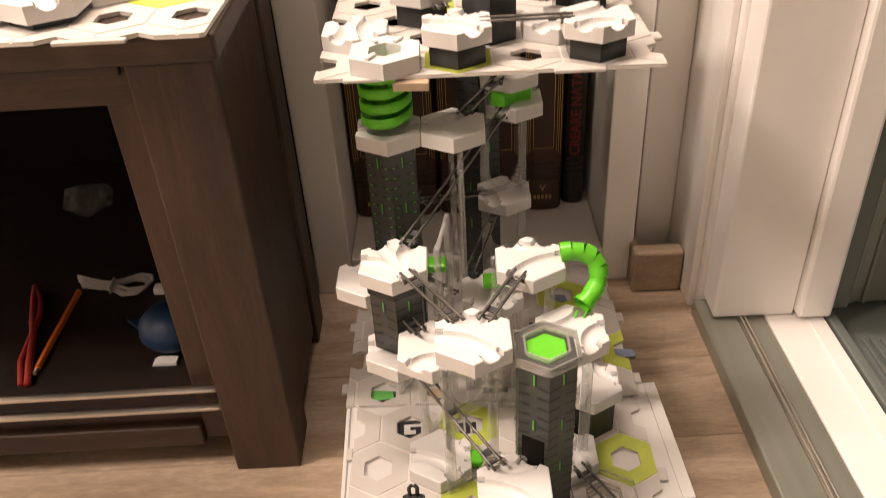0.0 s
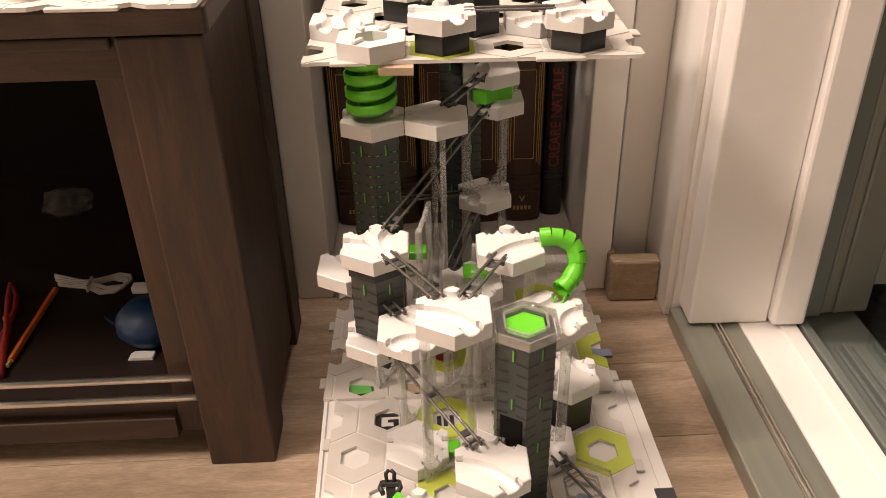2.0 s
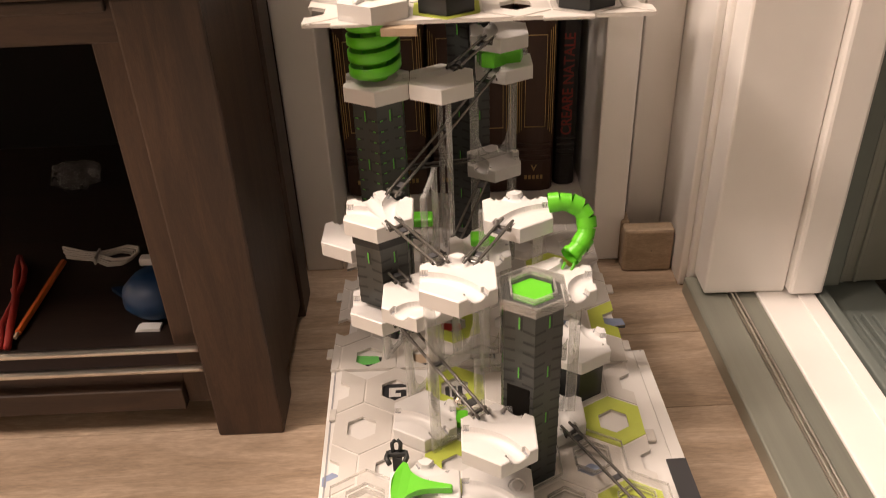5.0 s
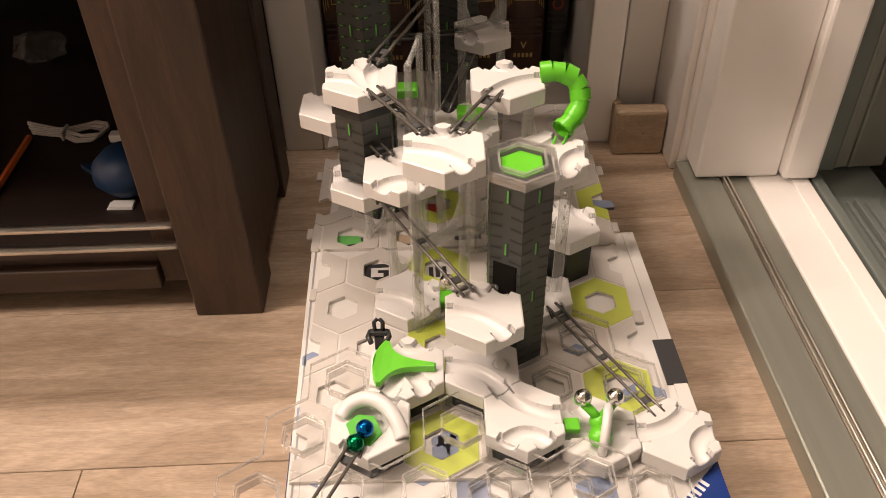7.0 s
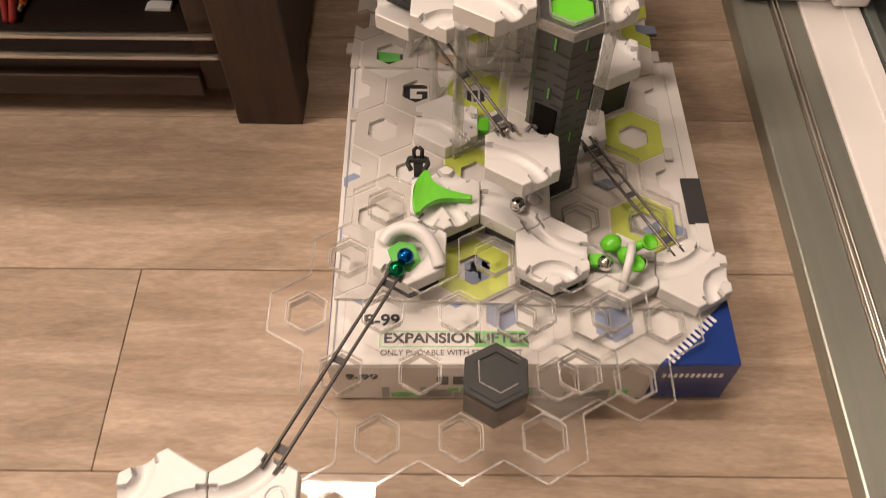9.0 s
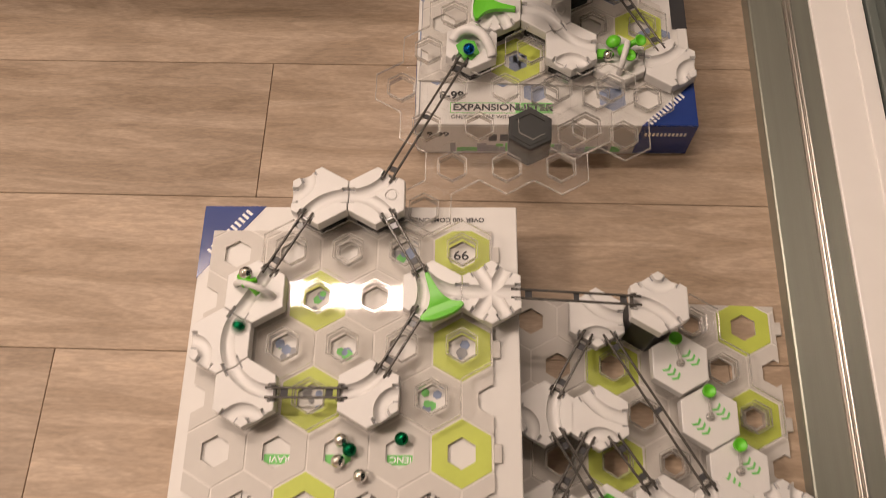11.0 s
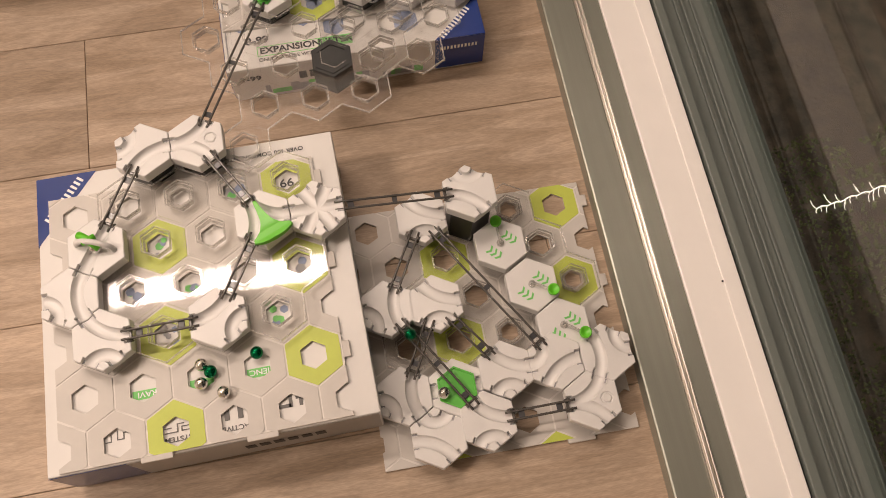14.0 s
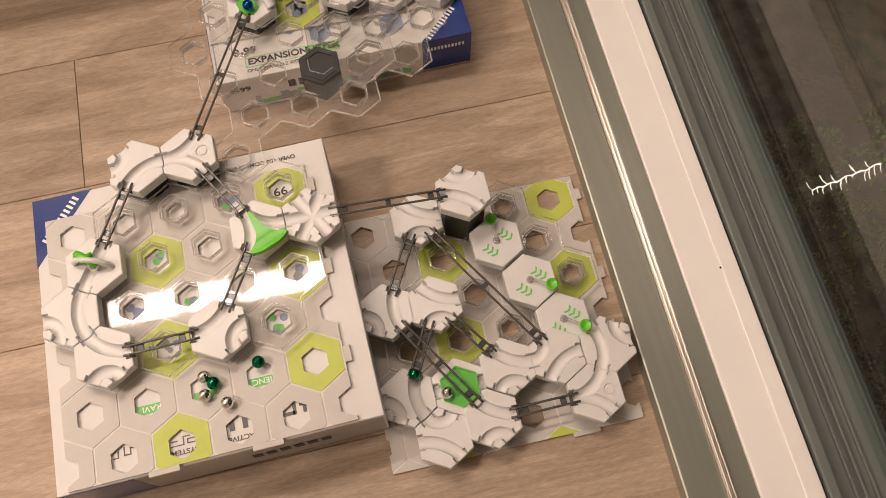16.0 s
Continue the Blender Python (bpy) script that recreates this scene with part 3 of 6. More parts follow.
def shelf_clutter():
    # the cabinet's bottom shelf top is at 0.06
    r = empty("red_ribbon", "crumpled dark red cord lying in the cabinet", "ribbon")
    pts = [(-0.500, 0.955, 0.066), (-0.492, 0.93, 0.066), (-0.480, 0.90, 0.067), (-0.466, 0.865, 0.066), (-0.452, 0.82, 0.066), (-0.440, 0.785, 0.065)]
    part("strand", tube_bm(pts, 0.0042, 7), M_RED, r, smooth=True)
    part("strand", tube_bm([(x + 0.010 * math.sin(k * 1.1), y, z) for k, (x, y, z) in enumerate(pts)], 0.0035, 7), M_RED, r, smooth=True)
    part("knot", lathe_bm([(0.002, 0), (0.007, 0.003), (0.007, 0.007), (0.002, 0.010)], 10), M_RED, r, smooth=True).matrix_basis = pose(-0.474, 0.888, 0.0605)
    p = empty("pencil", "orange painted pencil lying in the cabinet", "pencil")
    part("shaft", tube_bm([(-0.4395, 0.810, 0.0645), (-0.443, 0.945, 0.0645)], 0.0038, 6), M_ORANGE, p)
    part("tip", tube_bm([(-0.4395, 0.809, 0.0645), (-0.4392, 0.801, 0.0645)], 0.0022, 6), M_KRAFT, p)
    c = empty("coiled_cable", "coiled grey-white cable with a plug in the cabinet", "cable")
    rng = random.Random(6)
    way = [(-0.452, 0.970), (-0.428, 0.961), (-0.404, 0.951), (-0.385, 0.940), (-0.368, 0.942), (-0.359, 0.954), (-0.364, 0.966), (-0.378, 0.970), (-0.394, 0.962), (-0.404, 0.954), (-0.425, 0.956), (-0.447, 0.962)]
    for k in range(5):
        d = 0.0022 * (k - 2)
        loop = [(x + rng.uniform(-0.0012, 0.0012) - d * (0.4 if x < -0.40 else -0.8), y + d * (1.0 if x < -0.40 else 0.9) + rng.uniform(-0.001, 0.001), 0.0620 + 0.0011 * k) for x, y in way]
        fine = [tuple(Vector(p).lerp(Vector(q), t / 3)) for p, q in zip(loop, loop[1:]) for t in range(3)] + [loop[-1]]
        part("cable_loop", tube_bm(fine, 0.0015, 6), M_CABLE, c, smooth=True)
    part("tie", box_bm(-0.4065, -0.4035, 0.942, 0.964, 0.0603, 0.0700, 0.001), M_CABLE, c)
    part("plug", box_bm(-0.350, -0.330, 0.935, 0.948, 0.0605, 0.070, 0.002), M_WINK, c, "white plug")
    b = empty("blue_ball", "half-deflated blue rubber ball in the cabinet", "ball")
    part("skin", lathe_bm([(0.004, 0), (0.026, 0.004), (0.036, 0.018), (0.034, 0.032), (0.022, 0.044), (0.004, 0.048)], 18), M_BLUEFOIL, b, smooth=True).matrix_basis = pose(-0.300, 0.850, 0.0602)
    part("fold", poly_bm([(-0.366, 0.886), (-0.325, 0.850), (-0.32, 0.895)], 0.0605, 0.066), M_BLUEFOIL, b)
    s = empty("card_stack", "small stack of white cards in the cabinet", "cards")
    for k in range(3):
        part("card", box_bm(-0.316 + 0.002 * k, -0.290, 0.810, 0.822, 0.0602 + 0.0012 * k, 0.0612 + 0.0012 * k), M_WINK, s)
    g = empty("plastic_bag", "clear crumpled plastic bag in the cabinet", "bag")
    bm = bmesh.new()
    bmesh.ops.create_icosphere(bm, subdivisions=3, radius=1)
    for v in bm.verts:
        n = noise.noise(v.co * 2.3) * 0.45 + noise.noise(v.co * 6) * 0.2
        v.co = Vector((v.co.x * 0.032, v.co.y * 0.024, v.co.z * 0.020)) * (1 + n)
    part("film", bm, M_POUCH, g).matrix_basis = pose(-0.497, 1.140, 0.0790)


# ---------------------------------------------------------------- track pieces
PITCH = 0.0555
AP = 0.02735      # apothem of a tile
THICK = 0.0135


def side(k, a=AP):
    return Vector((a * math.cos(radians(60 * k)), a * math.sin(radians(60 * k))))


def groove(pa):
    """Points along a channel from the middle of one side to another."""
    a, b = pa
    d = (b - a) % 6
    if d == 3:
        return [side(a) * (1 - s / 6) + side(b) * (s / 6) for s in range(7)]
    if d > 3:
        a, b, d = b, a, 6 - d
    cen = Vector((math.cos(radians(60 * a + 30 * d)), math.sin(radians(60 * a + 30 * d)))) * AP / math.cos(radians(30 * d))
    pa_, pb_ = side(a) - cen, side(b) - cen
    ang0 = math.atan2(pa_.y, pa_.x)
    da = math.atan2(pa_.x * pb_.y - pa_.y * pb_.x, pa_.dot(pb_))
    return [cen + pa_.length * Vector((math.cos(ang0 + da * s / 14), math.sin(ang0 + da * s / 14))) for s in range(15)]


TILES = {}
# grey inset that puts the shade of a tile's slot into colour
SLOT = bpy.data.meshes.new("rail_slot")
slot_bm = box_bm(-0.0026, 0.0026, -0.0008, 0.0008, -0.0002, 0.0004)
slot_bm.to_mesh(SLOT)
slot_bm.free()
SLOT.materials.append(M_INKG_SLOTS)


def tile_mesh(paths, ring=False, bowl=0.0):
    key = (paths, ring, bowl)
    if key in TILES:
        return TILES[key]
    N = 34
    segs = []
    for pa in paths:
        pts = groove(pa)
        segs += [(p, q) for p, q in zip(pts, pts[1:])]
    A = np.array([(p.x, p.y) for p, q in segs]).reshape(-1, 2)
    B = np.array([(q.x, q.y) for p, q in segs]).reshape(-1, 2)
    R = AP / math.cos(math.pi / 6) / N
    c0, c1 = np.array((math.cos(radians(30)), math.sin(radians(30)))) * R, np.array((0.0, 1.0)) * R
    idx, pos, rad = {}, [], []
    for q in range(-N, N + 1):
        for r in range(-N, N + 1):
            if max(abs(q), abs(r), abs(q + r)) <= N:
                idx[q, r] = len(pos)
                pos.append(q * c0 + r * (c1))
                rad.append(max(abs(q), abs(r), abs(q + r)))
    P = np.array(pos)
    z = np.zeros(len(P))
    gr = 0.0066
    if len(A):
        ab = B - A
        t = np.clip(((P[:, None] - A) * ab).sum(-1) / (ab * ab).sum(-1), 0, 1)
        off = P[:, None] - (A + t[..., None] * ab)
        dist = np.linalg.norm(off, axis=-1)
        near = dist.argmin(1)
        rows = np.arange(len(P))
        d, off = dist[rows, near], off[rows, near]
        # vertices close to the channel's lip slide onto it
        snap = (np.abs(d - gr) < R * 0.52) & (np.array(rad) < N)
        P = np.where(snap[:, None], P + off / np.maximum(d, 1e-6)[:, None] * (gr - d)[:, None], P)
        d = np.where(snap, gr, d)
        z = np.minimum(z, np.where(d < gr, -0.0058 * np.sqrt(np.clip(1 - (d / gr) ** 2, 0, 1)) ** 0.8, 0))
    rr = np.linalg.norm(P, axis=1)
    if bowl:
        z = np.minimum(z, np.where(rr < bowl, -0.0065 * (1 - (rr / bowl) ** 4), 0))
    if ring:
        far = min(range(6), key=lambda k: max([0] + [1 - abs((k - s + 3) % 6 - 3) for pa in paths for s in pa]))
        c = side(far) * 0.55
        dd = np.abs(np.linalg.norm(P - np.array((c.x, c.y)), axis=1) - 0.0055)
        z = np.where(dd < 0.0009, z - 0.0012, z)
    # small slots beside each channel mouth
    for s in {s for pa in paths for s in pa}:
        n = side(s).normalized()
        w = Vector((-n.y, n.x))
        along, across = P @ np.array((n.x, n.y)), P @ np.array((w.x, w.y))
        z = np.where((along > AP - 0.0062) & (np.abs(np.abs(across) - 0.0072) < 0.0011), np.minimum(z, -0.0042), z)
    rad = np.array(rad)
    z = np.where(rad == N, z - 0.0007, z)
    verts = [(x, y, h) for (x, y), h in zip(P, z)]
    faces = []
    for (q, r), i in idx.items():
        a, b, c = idx.get((q + 1, r)), idx.get((q, r + 1)), idx.get((q + 1, r - 1))
        if a is not None and b is not None:
            faces.append((i, a, b))
        if a is not None and c is not None:
            faces.append((i, c, a))
    edge = [idx[p] for p in
            [(N - k, k) for k in range(N)] + [(-k, N) for k in range(N)] + [(-N, N - k) for k in range(N)]
            + [(-N + k, -k) for k in range(N)] + [(k, -N) for k in range(N)] + [(N, -N + k) for k in range(N)]]
    base = len(verts)
    verts += [(P[i][0], P[i][1], -THICK) for i in edge]
    m = len(edge)
    for k in range(m):
        j = (k + 1) % m
        faces.append((edge[k], base + k, base + j, edge[j]))
    faces.append(tuple(base + k for k in range(m))[::-1])
    me = bpy.data.meshes.new("track_tile")
    me.from_pydata(verts, [], faces)
    bm = bmesh.new()
    bm.from_mesh(me)
    bmesh.ops.recalc_face_normals(bm, faces=bm.faces)
    bm.to_mesh(me)
    bm.free()
    me.materials.append(M_TILE)
    me.polygons.foreach_set("use_smooth", [True] * len(me.polygons))
    me.set_sharp_from_angle(angle=radians(32))
    TILES[key] = me
    return me


def tile(x, y, z, paths, label, turn=0.0, ring=False, name="track_tile", group="white track tiles", bowl=0.0):
    """A white hexagonal track tile whose top is at z."""
    ob = new(name, tile_mesh(tuple(tuple(p) for p in paths), ring, bowl))
    ob.matrix_basis = pose(x, y, z, 0, 0, turn)
    for k in sorted({k for p in paths for k in p}):
        for s in (-1, 1):
            sl = new("rail_slot", SLOT)
            sl.parent = ob
            sl.matrix_basis = pose(0, 0, 0, 0, 0, 60 * k) @ pose(AP - 0.0030, s * 0.0072, -0.0041)
    return tagged(ob, label, "track tile", group)


def block(x, y, z0, z1, turn=0.0, material=None, label="dark grey plastic hexagonal height block", cat="height block"):
    material = material or M_GREY
    ob = empty("height_block", label, cat, pose(x, y, z0, 0, 0, turn), group="dark height blocks")
    h = z1 - z0
    part("body", poly_bm(hexpts(0.0222), 0, h, 0.0008), material, ob)
    part("rim", ring_bm(hexpts(0.0185), hexpts(0.0150), h + 0.0002, h + 0.0012), material, ob)
    return ob


def pillar(x, y, z0, z1, turn=0.0, cap=False, mouth=False, dashes=False, label="tall slate grey ribbed pillar"):
    ob = empty("pillar", label, "pillar", pose(x, y, z0, 0, 0, turn), group="grey pillars")
    h = z1 - z0
    part("shaft", poly_bm(hexpts(0.0212), 0, h, 0.0008), M_PILLAR, ob)
    # chevron notches are flat black faces, their shade put in the colour
    bm_r = bmesh.new()
    n = int(h / 0.0100) - 1
    for k in range(n):
        zz = 0.006 + k * 0.0100
        for c in range(6):
            a = radians(30 + 60 * c)
            R = 0.0212 / math.cos(math.pi / 6)
            e = Vector((R * math.cos(a), R * math.sin(a), zz))
            for sgn in (-1, 1):
                t = Vector((math.cos(a + sgn * 2.094), math.sin(a + sgn * 2.094), 0))
                nn = Vector((math.cos(a + sgn * radians(30)), math.sin(a + sgn * radians(30)), 0)) * 0.0004
                p0, p1 = e + nn, e + t * 0.0092 + nn + Vector((0, 0, 0.0012))
                q = [p0, p1, p1 + Vector((0, 0, 0.0021)), p0 + Vector((0, 0, 0.0021))]
                bm_r.faces.new([bm_r.verts.new(v) for v in q])
    part("ribs", bm_r, M_BLACK, ob, "chevron slots with their shade painted black")
    for c in range(6):
        bm_s = bmesh.new()
        for k in range(max(1, int(h / 0.046))):
            box_bm(0.0208, 0.0216, -0.0006, 0.0006, h - 0.018 - k * 0.046, h - 0.008 - k * 0.046, bm=bm_s)
        part("slit", bm_s, M_GREEN_D, ob, "narrow green slits").matrix_basis = pose(0, 0, 0, 0, 0, 60 * c)
    # upright slots too are only black faces in place of shaded cuts
    bm_d = bmesh.new()
    for k in range(max(1, int(h / 0.046))):
        zz = h - 0.018 - k * 0.046
        for c in range(6):
            a = radians(60 * c)
            n_, t_ = Vector((math.cos(a), math.sin(a), 0)) * 0.0215, Vector((-math.sin(a), math.cos(a), 0))
            bm_d.faces.new([bm_d.verts.new(n_ + t_ * u + Vector((0, 0, v))) for u, v in ((0.0008, zz - 0.001), (0.0026, zz - 0.001), (0.0026, zz + 0.011), (0.0008, zz + 0.011))])
    part("slots", bm_d, M_BLACK, ob, "upright slots with their shade painted black")
    if dashes:
        bm_g = bmesh.new()
        for k in range(int(h / 0.0100) - 1):
            for c in range(6):
                for u in (-0.0085, 0.0085):
                    a = radians(60 * c)
                    n_, t_ = Vector((math.cos(a), math.sin(a), 0)) * 0.0217, Vector((-math.sin(a), math.cos(a), 0))
                    bm_g.faces.new([bm_g.verts.new(n_ + t_ * (u + s) + Vector((0, 0, 0.0068 + k * 0.01 + v))) for s, v in ((-0.0015, 0), (0.0015, 0), (0.0015, 0.0011), (-0.0015, 0.0011))])
        part("dashes", bm_g, M_GREEN_D, ob, "small green dashes")
    if mouth:
        # not a recess: a near-black box gives the opening's inner shade
        mo = part("mouth", box_bm(0.0195, 0.0221, -0.0095, 0.0095, 0.072, 0.104, 0.001), M_DEEP_SHADE, ob, "square ball opening with its dark inside painted on")
        mo.matrix_basis = pose(0, 0, 0, 0, 0, 240)
    if cap:
        cp = part("cap", ring_bm(hexpts(0.0236), hexpts(0.0150), h + 0.0002, h + 0.0042), M_CAP, ob, "clear hexagonal cap")
        part("cap_rim", ring_bm(hexpts(0.0240), hexpts(0.0228), h - 0.003, h + 0.0052), M_RIM, cp)
        part("cap_lip", ring_bm(hexpts(0.0166), hexpts(0.0150), h + 0.0043, h + 0.0066), M_RIM, cp)
        part("cap_tab", box_bm(-0.0305, -0.0241, -0.0075, 0.0045, h - 0.003, h + 0.003, 0.0012), M_CAP, cp)
        part("insert", poly_bm(hexpts(0.0142), h + 0.0002, h + 0.0016, 0.0005), M_GREEN, cp, "bright green hexagonal insert")
    return ob


def rail(p0, p1, label="smoky grey double rail between track tiles", straight=False):
    """Two bars with clips at the ends, from the edge of one tile to the edge of the next."""
    p0, p1 = Vector(p0), Vector(p1)
    d = (p1 - p0).normalized()
    p0, p1 = p0 + d * (AP - 0.006), p1 - d * (AP - 0.006)
    L = (p1 - p0).length
    yaw = math.degrees(math.atan2(d.y, d.x))
    tip = -math.degrees(math.asin(d.z))
    ob = empty("rail", label, "rail", pose(*p0) @ pose(0, 0, 0, 0, tip, yaw), group="grey rails")
    for s in (-1, 1):
        part("bar", tube_bm([(-0.003, s * 0.0043, 0.0004), (0.004, s * 0.0043, 0.0006), (L - 0.004, s * 0.0043, 0.0006), (L + 0.003, s * 0.0043, 0.0004)], 0.0013, 8), M_SMOKE if L > 0.2 and straight else M_RAIL, ob, smooth=True)
    for x, q in ((0.0055, 1), (L - 0.0055, -1)):
        part("end_clip", box_bm(x - 0.0016, x + 0.0016, -0.0056, 0.0056, -0.0044, -0.0012, 0.0008, 1), M_RAIL, ob)
        for s in (-1, 1):
            part("clip_prong", tube_bm([(x + q * 0.002, s * 0.0060, -0.0036), (x, s * 0.0064, -0.0005), (x - q * 0.003, s * 0.0062, 0.0012)], 0.0010, 6), M_RAIL, ob, smooth=True)
        xt = x + q * 0.0085
        if L > 0.03:
            part("tie", box_bm(xt - 0.0032, xt + 0.0032, -0.0043, 0.0043, -0.0022, -0.0008, 0.0004, 1), M_SMOKE, ob)
    if L > 0.085:
        part("tie", box_bm(L / 2 - 0.0026, L / 2 + 0.0026, -0.0043, 0.0043, -0.0022, -0.0008, 0.0004, 1), M_SMOKE, ob)
    return ob


def clip_poly(poly, x0, x1, y0, y1):
    for ax, lim, keep_low in ((0, x0, False), (0, x1, True), (1, y0, False), (1, y1, True)):
        out = []
        for a, b in zip(poly, poly[1:] + poly[:1]):
            ia, ib = (a[ax] <= lim) == keep_low, (b[ax] <= lim) == keep_low
            if ia:
                out.append(a)
            if ia != ib:
                t = (lim - a[ax]) / (b[ax] - a[ax])
                out.append((a[0] + t * (b[0] - a[0]), a[1] + t * (b[1] - a[1])))
        poly = out
        if len(poly) < 3:
            return []
    return poly


def base_plate(m, cells, lime, rect, label, thick=0.0032, hole=0.0125, solid=()):
    """A printed card plate of hexagonal cells with holes, cut to a rectangle. Cells as (column, row), rows towards the viewer."""
    ob = empty("base_plate", label, "base plate", m, group="card base plates")
    x0, x1, y0, y1 = rect
    for i, j in cells:
        cx, cy = PITCH * (i + 0.5 * (j % 2)), -PITCH * 0.8660254 * j
        for layer, (ao, ai, z0, z1, mt) in enumerate(((PITCH / 2 - 0.00001, hole + 0.0002, 0.0, thick - 0.0007, M_CARDLINE), (PITCH / 2 - 0.0010, hole, thick - 0.00065, thick, M_LIME if (i, j) in lime else M_CARD))):
            bm = bmesh.new()
            o, n = hexpts(ao, cx, cy), hexpts(ai, cx, cy)
            for k in range(6):
                q = [o[k], o[(k + 1) % 6], n[(k + 1) % 6], n[k]]
                c = clip_poly(q, x0, x1, y0, y1)
                area = abs(sum(a[0] * b[1] - a[1] * b[0] for a, b in zip(c, c[1:] + c[:1]))) / 2 if c else 0
                if area > 2e-6:
                    lo, hi = [bm.verts.new((*p, z0)) for p in c], [bm.verts.new((*p, z1)) for p in c]
                    bm.faces.new(hi)
                    bm.faces.new(lo[::-1])
                    for e in range(len(c)):
                        f = (e + 1) % len(c)
                        # no wall along the spokes, where the sectors of a cell meet
                        spoke = abs((c[e][0] - cx) * (c[f][1] - cy) - (c[e][1] - cy) * (c[f][0] - cx)) < 1e-8
                        if not spoke:
                            bm.faces.new((lo[e], lo[f], hi[f], hi[e]))
            bmesh.ops.remove_doubles(bm, verts=bm.verts, dist=1e-6)
            if len(bm.faces):
                part("cell_back" if layer == 0 else "cell", bm, mt, ob, "lime green cell" if layer and (i, j) in lime else "")
            else:
                bm.free()
    return ob


def tabs(ob, places, thick=0.0032):
    for x, y, w, h in places:
        part("tab", box_bm(x - w / 2, x + w / 2, y - h / 2, y + h / 2, 0.0003, thick, 0.0006, 1), M_CARD, ob)


def clear_plate(m, cells, label, hole=0.0135):
    """A clear plastic plate of hexagonal cells with raised rims."""
    ob = empty("clear_plate", label, "clear plate", m, group="clear plates")
    cells = set(cells)
    u, v = Vector((PITCH, 0)), Vector((PITCH * math.cos(radians(240)), PITCH * math.sin(radians(240))))
    steps = [(1, 0), (0, -1), (-1, -1), (-1, 0), (0, 1), (1, 1)]
    for i, j in cells:
        c = u * i + v * j
        pl = part("cell", ring_bm(hexpts(PITCH / 2 - 0.00005, c.x, c.y), hexpts(hole, c.x, c.y), 0.0, 0.0022), M_CLEAR, ob)
        part("hole_rim", ring_bm(hexpts(hole + 0.0015, c.x, c.y), hexpts(hole + 0.0006, c.x, c.y), 0.0024, 0.0056), M_RIM, pl)
        part("hole_skirt", ring_bm(hexpts(hole - 0.0002, c.x, c.y), hexpts(hole - 0.0009, c.x, c.y), -0.0045, 0.0020), M_RIM, pl)
        for k in range(6):
            di, dj = steps[k]
            if (i + di, j + dj) in cells:
                continue
            n = Vector((math.cos(radians(60 * k)), math.sin(radians(60 * k))))
            w = Vector((-n.y, n.x)) * PITCH / 2 / math.sqrt(3)
            o = c + n * (PITCH / 2 - 0.0012)
            o2 = c + n * (PITCH / 2 - 0.0001)
            part("outer_rim", poly_bm([tuple(o - w), tuple(o2 - w), tuple(o2 + w), tuple(o + w)], 0.0024, 0.0044), M_RIM, ob)
    return ob


def clear_wall(x, y, z0, z1, yaw, w=0.046):
    ob = empty("clear_wall", "frosted clear plastic support wall with holes", "support wall", pose(x, y, z0, 0, 0, yaw), group="clear support walls")
    h = z1 - z0
    for s in (-1, 1):
        part("upright", box_bm(s * w / 2 - 0.0045, s * w / 2 + 0.0045, -0.0022, 0.0022, 0, h, 0.001), M_FROST, ob)
        bm = bmesh.new()
        for k in range(int(h / 0.012)):
            box_bm(s * w / 2 - 0.0006, s * w / 2 + 0.0006, -0.0026, -0.0024, 0.006 + k * 0.012, 0.010 + k * 0.012, bm=bm)
        part("slots", bm, M_FROST, ob, "row of small slots")
    n = max(1, int(h / 0.06))
    for k in range(n + 1):
        z = h * k / n
        part("web", box_bm(-w / 2 + 0.0055, w / 2 - 0.0055, -0.0015, 0.0015, max(0, z - 0.006), min(h, z + 0.006), 0.0008), M_FROST, ob)
    for k in range(n):
        bm = bmesh.new()
        za, zb = h * k / n + 0.006, h * (k + 1) / n - 0.006
        for s in (-1, 1):
            g = min(0.75 * (w / 2 - 0.0055), 0.6 * (zb - za))
            e = s * (w / 2 - 0.0055)
            pts = [(e, za), (e - s * g, za), (e - s * 0.62 * g, za + 0.22 * g), (e - s * 0.22 * g, za + 0.75 * g), (e, za + 1.5 * g)]
            vs = [[bm.verts.new((px, yy, pz)) for px, pz in pts] for yy in (-0.0012, 0.0012)]
            bm.faces.new(vs[0])
            bm.faces.new(vs[1][::-1])
            for q in range(5):
                bm.faces.new((vs[0][q], vs[0][(q + 1) % 5], vs[1][(q + 1) % 5], vs[1][q]))
        part("gusset", bm, M_FROST, ob)
    return ob


def ball(material, label, group="marbles"):
    bm = bmesh.new()
    bmesh.ops.create_icosphere(bm, subdivisions=3, radius=0.0064)
    return tagged(part("marble", bm, material, smooth=True), label, "marble", group)


# ---------------------------------------------------------------- boxes
def brand_bars(parent, m, n, w, h, gap, material):
    """Plain bars in place of a maker's name."""
    for k in range(n):
        ob = part("logo_bar", box_bm(k * gap, k * gap + w, -h / 2, h / 2, 0, 0.0003), material, parent, "plain bars of a maker's mark")
        ob.matrix_basis = m


